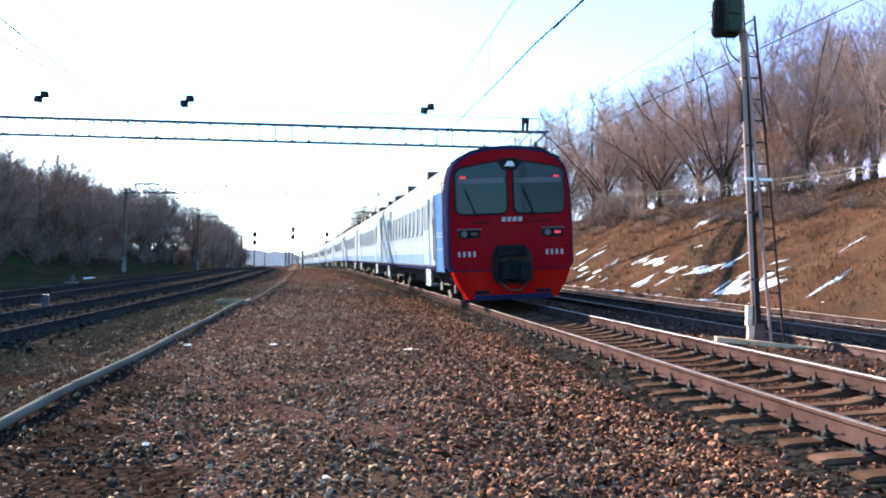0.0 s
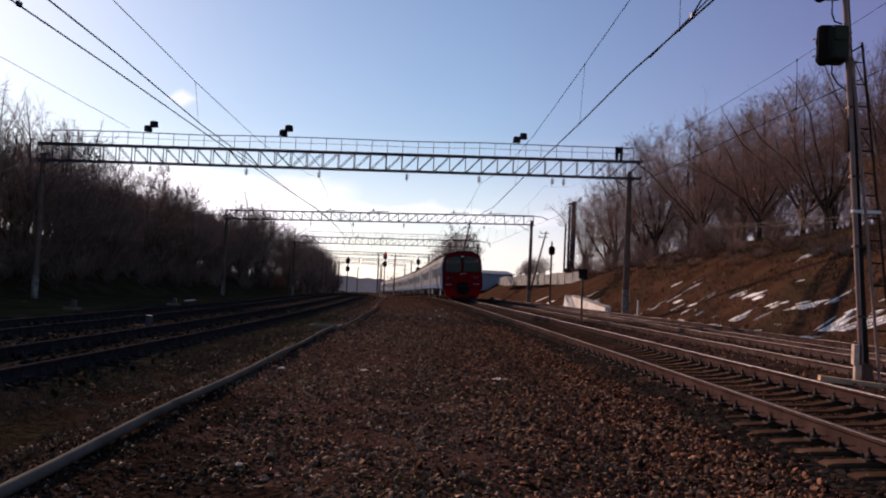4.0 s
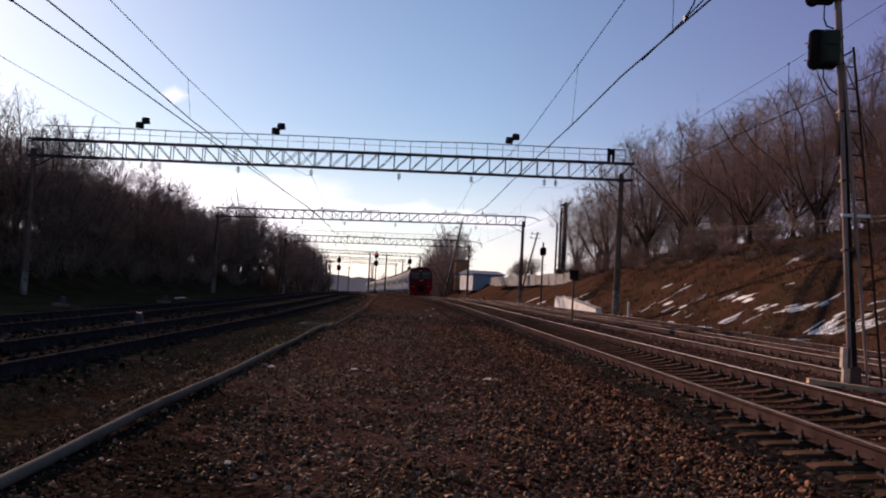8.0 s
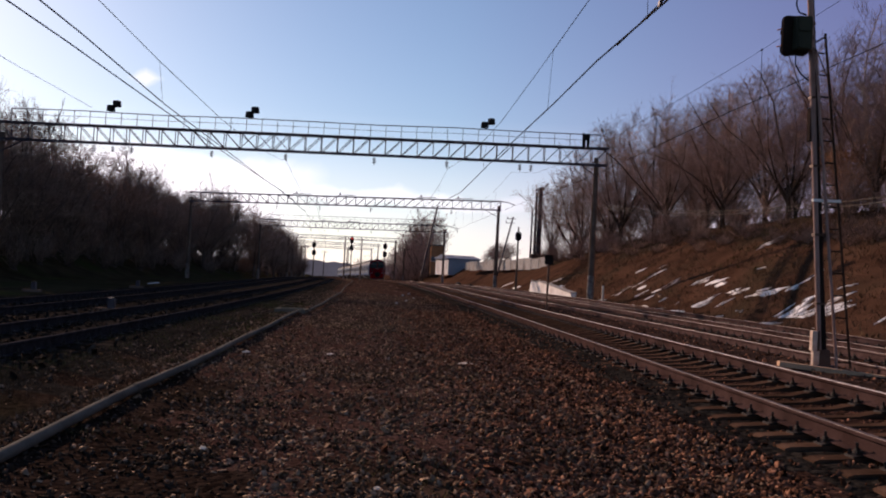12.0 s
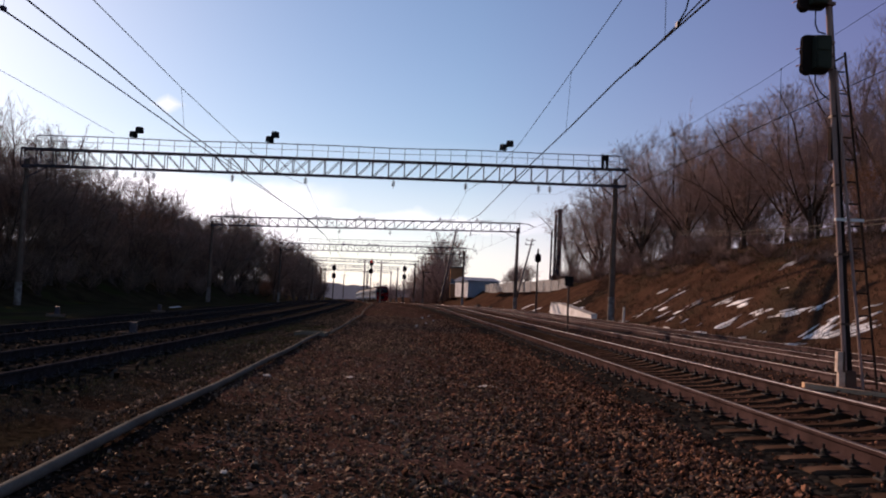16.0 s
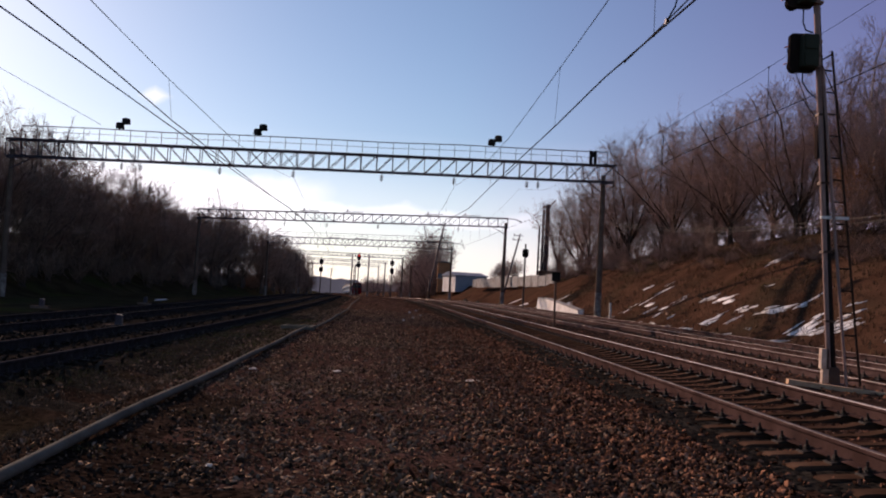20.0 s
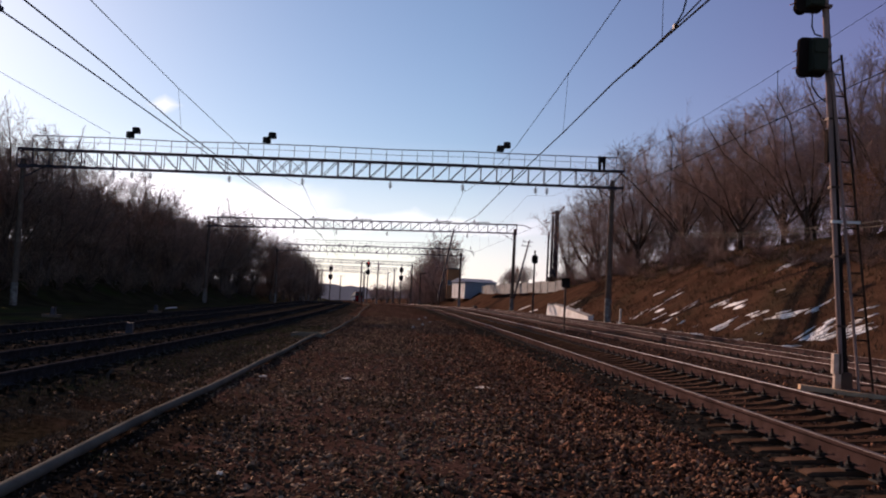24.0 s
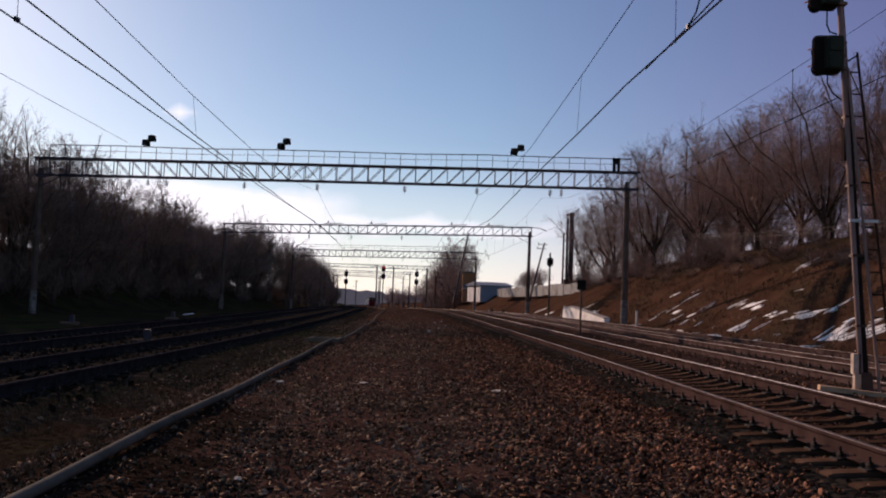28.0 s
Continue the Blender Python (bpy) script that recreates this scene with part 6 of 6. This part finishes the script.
# ---- the right bank ----
def snow_patch(s, off, length, width, slant, seed):
    """Broken streaks of thin snow that make up one patch."""
    rng = random.Random(seed)
    t0 = thing("snow_patch", "patch of old granular snow on the grassy bank", "snow", group="snow patches on the bank")
    n, rings = 26, (1.0, 0.82, 0.45)
    for b in range(max(1, int(13 * length if length < 1 else 17 * length))):
        k = 1.0 if length < 0.35 else (rng.uniform(0.2, 0.5) if length < 1 else rng.uniform(0.12, 0.34))
        du, dt = (0, 0) if length < 0.35 else (rng.uniform(-0.9, 0.9) * length, rng.gauss(0, 0.65) * width)
        ln, wd, z = length * k * 1.45, width * k * rng.uniform(0.45, 0.9), rng.random() * 50
        v = []
        for q, lift in zip(rings, (-0.02, 0.015, 0.025)):
            for i in range(n):
                a = 6.283 * i / n
                w = 1 + 0.85 * noise.noise(Vector((math.cos(a) * 1.9, math.sin(a) * 1.9, z))) + 0.75 * noise.noise(Vector((math.cos(a) * 4.5, math.sin(a) * 4.5, z)))
                u, t = du + math.cos(a) * ln * q * w, dt + math.sin(a) * wd * q * w
                ss, oo = s - u * math.cos(slant) + t * math.sin(slant), off + u * math.sin(slant) + t * math.cos(slant)
                v.append(at(ss, oo, ground_z(ss, oo) + lift + 0.001 * b))
        ss, oo = s - du * math.cos(slant) + dt * math.sin(slant), off + du * math.sin(slant) + dt * math.cos(slant)
        v.append(at(ss, oo, ground_z(ss, oo) + 0.03 + 0.001 * b))
        part("snow_streak", Geo().add(v, [(r * n + i, r * n + (i + 1) % n, (r + 1) * n + (i + 1) % n, (r + 1) * n + i) for r in range(2) for i in range(n)] + [(2 * n + i, 2 * n + (i + 1) % n, 3 * n) for i in range(n)]), M_SNOW, t0, smooth=True)


for i, (s, off, a, w, sl) in enumerate(((45.8, 12.3, 1.15, 0.42, 1.1), (35.9, 12.5, 1.1, 0.55, 1.5), (34.3, 12.9, 1.35, 0.42, 0.75), (40.4, 14.1, 0.95, 0.25, 0.35), (38.7, 14.7, 0.45, 0.3, 0.8), (59.2, 14.9, 0.6, 0.2, 1.2), (49.6, 11.6, 0.55, 0.5, 1.3),
                                         (38.2, 11.5, 0.6, 0.35, 0.5), (43.1, 13.1, 0.4, 0.2, 1.3), (43.3, 13.9, 0.5, 0.18, 0.4), (50.0, 18.7, 0.6, 0.35, 1.3), (54.1, 12.6, 0.45, 0.25, 1.2), (50.3, 14.6, 0.6, 0.15, 0.7))):
    snow_patch(s, off, a, w, sl, i + 1)
for i, (s, off) in enumerate(((78, 12.6), (84, 13.5), (88, 12.2), (92, 13.2), (97, 12.0), (104, 12.6))):
    snow_patch(s, off, 0.7 + 0.1 * (i % 3), 0.2, 0.4 + 0.2 * (i % 2), 200 + i)
rs = random.Random(77)
for i in range(40):
    s = rs.uniform(28, 70)
    snow_patch(s, bank_foot(s) + rs.uniform(0.6, 5.0) * rs.random() ** 0.5 + 0.4, rs.uniform(0.18, 0.55), rs.uniform(0.08, 0.2), rs.uniform(0.3, 1.5), 40 + i)
for s, off, a, w in ((21, -16.9, 1.2, 0.10), (26, -17.0, 1.6, 0.09), (70, -22.5, 2.0, 0.16)):
    snow_patch(s, off, a, w, 0.05, int(s))


def blades(name, label, material, count, area, height, seed, dens=lambda s, o: 1.0):
    """Grass blades, joined."""
    r = np.random.default_rng(seed)
    v, f, n = [], [], 0
    while n < count:
        s, o = area(r)
        if r.random() > dens(s, o):
            continue
        p = at(s, o, ground_z(s, o) - 0.01)
        for _ in range(4):
            a, h, w = r.random() * 6.283, height * (0.4 + r.random()), height * 0.06
            q = p + Vector((r.normal(0, 0.5), r.normal(0, 0.5), 0)) * height * 0.8
            tip = q + Vector((math.cos(a) * h * 0.6, math.sin(a) * h * 0.6, h * (0.5 + 0.5 * r.random())))
            k = len(v)
            v += [q + Vector((-math.sin(a) * w, math.cos(a) * w, 0)), q - Vector((-math.sin(a) * w, math.cos(a) * w, 0)), tip]
            f.append((k, k + 1, k + 2))
            n += 1
    g = Geo()
    g.v, g.f = [tuple(p) for p in v], f
    return tagged(part(name, g, material), label, "grass", kind="stuff")


def clump(k, cut):
    return lambda s, o: 1.0 if noise.noise(Vector((s * k, o * k * 1.4, 21.0))) > cut else 0.08


blades("verge_grass", "sparse yellow-brown grass between the pipe and the shaded track", M_DRYGRASS, 40000, lambda r: near_far(r, -10.6, -7.9, 4, 60), 0.075, 31, clump(0.5, -0.1))
blades("moss_grass", "low green grass tufts on the gravel", M_MOSS, 5000, lambda r: near_far(r, -10.0, -3.0, 5, 34), 0.06, 32, clump(0.7, 0.28))
blades("pit_grass", "yellow-green grass round the cable pit", M_MOSS, 12000, lambda r: (12 + 24 * r.random() ** 0.7, -10.2 + 2.6 * r.random()), 0.07, 35, clump(0.5, -0.15))
blades("bank_grass", "flattened dry brown grass on the bank", M_DRYGRASS, 26000, lambda r: (26 + 62 * r.random(), 11.0 + 12.5 * r.random()), 0.28, 33, clump(0.4, -0.25))


# ---- beyond: wall, sheds, rig, poles, woods ----
def fence_wall():
    t = thing("concrete_fence", "long pale concrete panel fence on top of the bank", "fence")
    n = 14
    for i in range(n):
        a, b = [Vector((15.9 - 7.6 * k, 105 + 45 * k, 2.75 - 0.5 * k)) for k in (i / n, (i + 1) / n)]
        part("panel", Geo().beam(a + Vector((0, 0, 0.3)), b + Vector((0, 0, 0.3)), 0.12, 1.55 - 0.25 * (i % 3 == 1)), M_CONCRETE, t)
        part("post", Geo().box(a.x, a.y, a.z + 0.4, 0.2, 0.2, 1.5), M_CONCRETE, t)


fence_wall()


def shed(name, label, x0, x1, y0, y1, z0, eave, ridge, wall, roof, wins=0, m=None):
    t = thing(name, label, "building", m or pose(0, 0, 0))
    part("wall", Geo().box((x0 + x1) / 2, (y0 + y1) / 2, (z0 + eave) / 2, x1 - x0, y1 - y0, eave - z0), wall, t)
    xm = (x0 + x1) / 2
    pts = [(x0 - 0.3, eave), (xm, ridge), (x1 + 0.3, eave), (x1 + 0.3, eave - 0.15), (x0 - 0.3, eave - 0.15)]
    part("roof", Geo().sweep(pts, [lambda a, z, y=y: Vector((a, y, z)) for y in (y0 - 0.3, y1 + 0.3)]), roof, t)
    if m:
        # blue-grey panel paints shade onto one side of the white wall
        part("shade_side_panel", Geo().box(x1 + 0.03, (y0 + y1) / 2, (z0 + eave) / 2, 0.06, y1 - y0, eave - z0 - 0.1), roof, t, "panel toned blue-grey for the wall's shaded side")
    for i in range(wins):
        x = x0 + (x1 - x0) * (i + 0.5) / wins
        w = part("window", Geo().box(x, y0 - 0.02, (z0 + eave) / 2 + 0.3, 0.9, 0.1, 1.0), M_GLASS, t)
        part("window_frame", Geo().box(x, y0 - 0.04, (z0 + eave) / 2 - 0.25, 1.1, 0.1, 0.1), M_WHITE, w)


shed("white_building", "white rendered building with a blue-grey metal roof above the bank", -4.5, 4.5, -2.7, 3.8, 0.8, 4.2, 4.9, M_LIME, M_SHED, 0, pose(7.3, 173.1, 0, 0, 0, -75))
shed("brick_building", "ochre brick building behind the trees", 2.6, 5.4, 190, 200, 0.5, 7.3, 7.5, M_BRICK, M_ROOF, 3)

rig = thing("piling_rig", "tall dark twin-column rig standing above the bank", "piling rig", pose(17.0, 125, 3.0))
for x, r0, h in ((-0.6, 0.16, 8.4), (0.55, 0.42, 11.6), (-0.05, 0.22, 10.8)):
    part("column", Geo().tube((x, 0, 0), (x, 0, h), r0, r0 * 0.8, 10), M_STEEL, rig)
for i in range(7):
    part("brace", Geo().beam((-0.45, 0, 1 + 1.25 * i), (0.5, 0, 1.7 + 1.25 * i), 0.08), M_STEEL, rig)
part("head", Geo().box(0.3, 0, 11.2, 1.2, 0.5, 0.3), M_STEEL, rig)
part("head_arm", Geo().beam((0.8, 0, 11.2), (1.6, 0, 12.3), 0.16), M_STEEL, rig)
part("cabin", Geo().box(0.6, 0.3, 0.8, 2.4, 2.0, 1.8, taper=0.9), M_RUSTSTEEL, rig)

for (x0, y0, z0), (x1, y1, z1), lab in (((0.5, 140, 0.6), (2.6, 140, 12.2), "dark leaning line pole far down the track"), ((11.6, 125, 1.2), (13.6, 125, 10.0), "thin leaning pole with crossarms on the bank")):
    lp = thing("leaning_pole", lab, "pole")
    part("shaft", Geo().tube((x0, y0, z0), (x1, y1, z1), 0.16, 0.11, 8), M_STEEL, lp)
    p, q = Vector((x0, y0, z0)), Vector((x1, y1, z1))
    for k in (0.9, 0.97):
        c = p.lerp(q, k)
        part("crossarm", Geo().beam(c - Vector((0.9, 0, 0.05)), c + Vector((0.5, 0, 0)), 0.09), M_STEEL, lp)
        part("pole_insulator", Geo().tube(c + Vector((-0.8, 0, 0)), c + Vector((-0.8, 0, 0.3)), 0.08, 0.05, 8), M_PORCELAIN, lp)
for x, y, h in ((-18.6, 212, 9.6), (-14.6, 214, 9.4), (-30.5, 205, 7.5), (-31.5, 235, 7.5), (-36, 260, 8), (-25, 300, 9), (-3.5, 196, 7.0), (-28.0, 330, 9), (-38.5, 345, 8)):
    lp = thing("line_post", "grey concrete line post far down the tracks", "post", pose(x, y, fall(y) - 0.6), group="far line posts")
    h -= fall(y)
    part("shaft", Geo().tube((0, 0, 0), (0, 0, h), 0.22, 0.15, 10), M_POST, lp, smooth=True)
    part("painted_foot", Geo().tube((0, 0, 0), (0, 0, 1.8), 0.225, 0.22, 10), M_FOOT, lp)
    part("crossarm", Geo().beam((-1.6, 0, h - 0.5), (1.6, 0, h - 0.3), 0.1), M_STEEL, lp)

blk = thing("concrete_headwall", "whitewashed retaining wall with sloping top at the bank's foot", "retaining wall")
part("wall", Geo().sweep([(0, -0.6), (0, 1.0), (0.45, 1.0), (0.45, -0.6)], [lambda a, z, s=s, h=h: at(s, 10.5 + a, z * h if z > 0 else z) for s, h in ((66, 0.12), (69, 0.3), (74, 0.62), (78, 0.85), (81.5, 0.86), (82, 0.5))]), M_LIME, blk)
part("coping", Geo().sweep([(-0.08, 0.0), (-0.08, 0.07), (0.5, 0.07), (0.5, 0.0)], [lambda a, z, s=s, h=h: at(s, 10.5 + a, z + h) for s, h in ((66, 0.12), (69, 0.3), (74, 0.62), (78, 0.85), (81.5, 0.86))]), M_CONCRETE, blk)

for x, y, h in ((15.3, 53.2, 0.95), (13.4, 61.0, 1.3)):
    mk = thing("marker_post", "short pale marker post at the foot of the bank", "marker post", pose(x, y, -0.4))
    part("stake", Geo().box(0, 0, h / 2, 0.12, 0.12, h), M_PLANK if h < 1 else M_WHITE, mk)
    part("cap", Geo().box(0, 0, h, 0.16, 0.16, 0.06), M_STEEL, mk)
for x, y, k in ((-8.75, 24.5, 1.0), (-15.2, 34, 0.9), (-14.4, 44, 0.9)):
    gs = thing("track_box", "small grey point-machine box on a pale slab", "track box", pose(x, y, -0.42, 0, 0, 8))
    part("slab", Geo().box(0, 0, 0.05, 0.75 * k, 0.3, 0.1), M_POST, gs)
    part("case", Geo().box(0.05, 0, 0.24, 0.2 * k, 0.2, 0.3, taper=0.85), M_STEEL, gs)

aerial = thing("aerial_cable", "pale twin aerial cable strung along the bank", "cable")
for dz in (0, 0.16):
    pts = []
    for i in range(15):
        u = i / 14
        s = 61 - 78 * u
        pts.append(at(s, 10.6, 6.65 + dz - 2.8 * 4 * u * (1 - u) * 0.9))
    part("strand", Geo().rope(pts, 0.013, 5), M_PIPE, aerial)

ridge = Geo()
pts = []
for i in range(300):
    a = radians(-75 + 150 * i / 299)
    d = 950
    h = 11 + 7 * noise.noise(Vector((i * 0.13, 0, 5))) + 5 * noise.noise(Vector((i * 0.7, 0, 9))) + 3 * noise.noise(Vector((i * 1.9, 0, 2)))
    pts.append((Vector((d * math.sin(a) - 60, d * math.cos(a), -14)), Vector((d * math.sin(a) - 60, d * math.cos(a) + 30, max(h, 3) - 5.0))))
v = [p for pair in pts for p in pair] + [p + Vector((0, 200, -6)) for _, p in pts]
n = len(pts)
ridge.add(v, [(2 * i, 2 * i + 2, 2 * i + 3, 2 * i + 1) for i in range(n - 1)] + [(2 * i + 1, 2 * i + 3, 2 * n + i + 1, 2 * n + i) for i in range(n - 1)])
tagged(part("far_woods", ridge, M_HAZE), "low wooded ridge with blue-grey haze painted in", "backdrop", kind="structure")
motions()
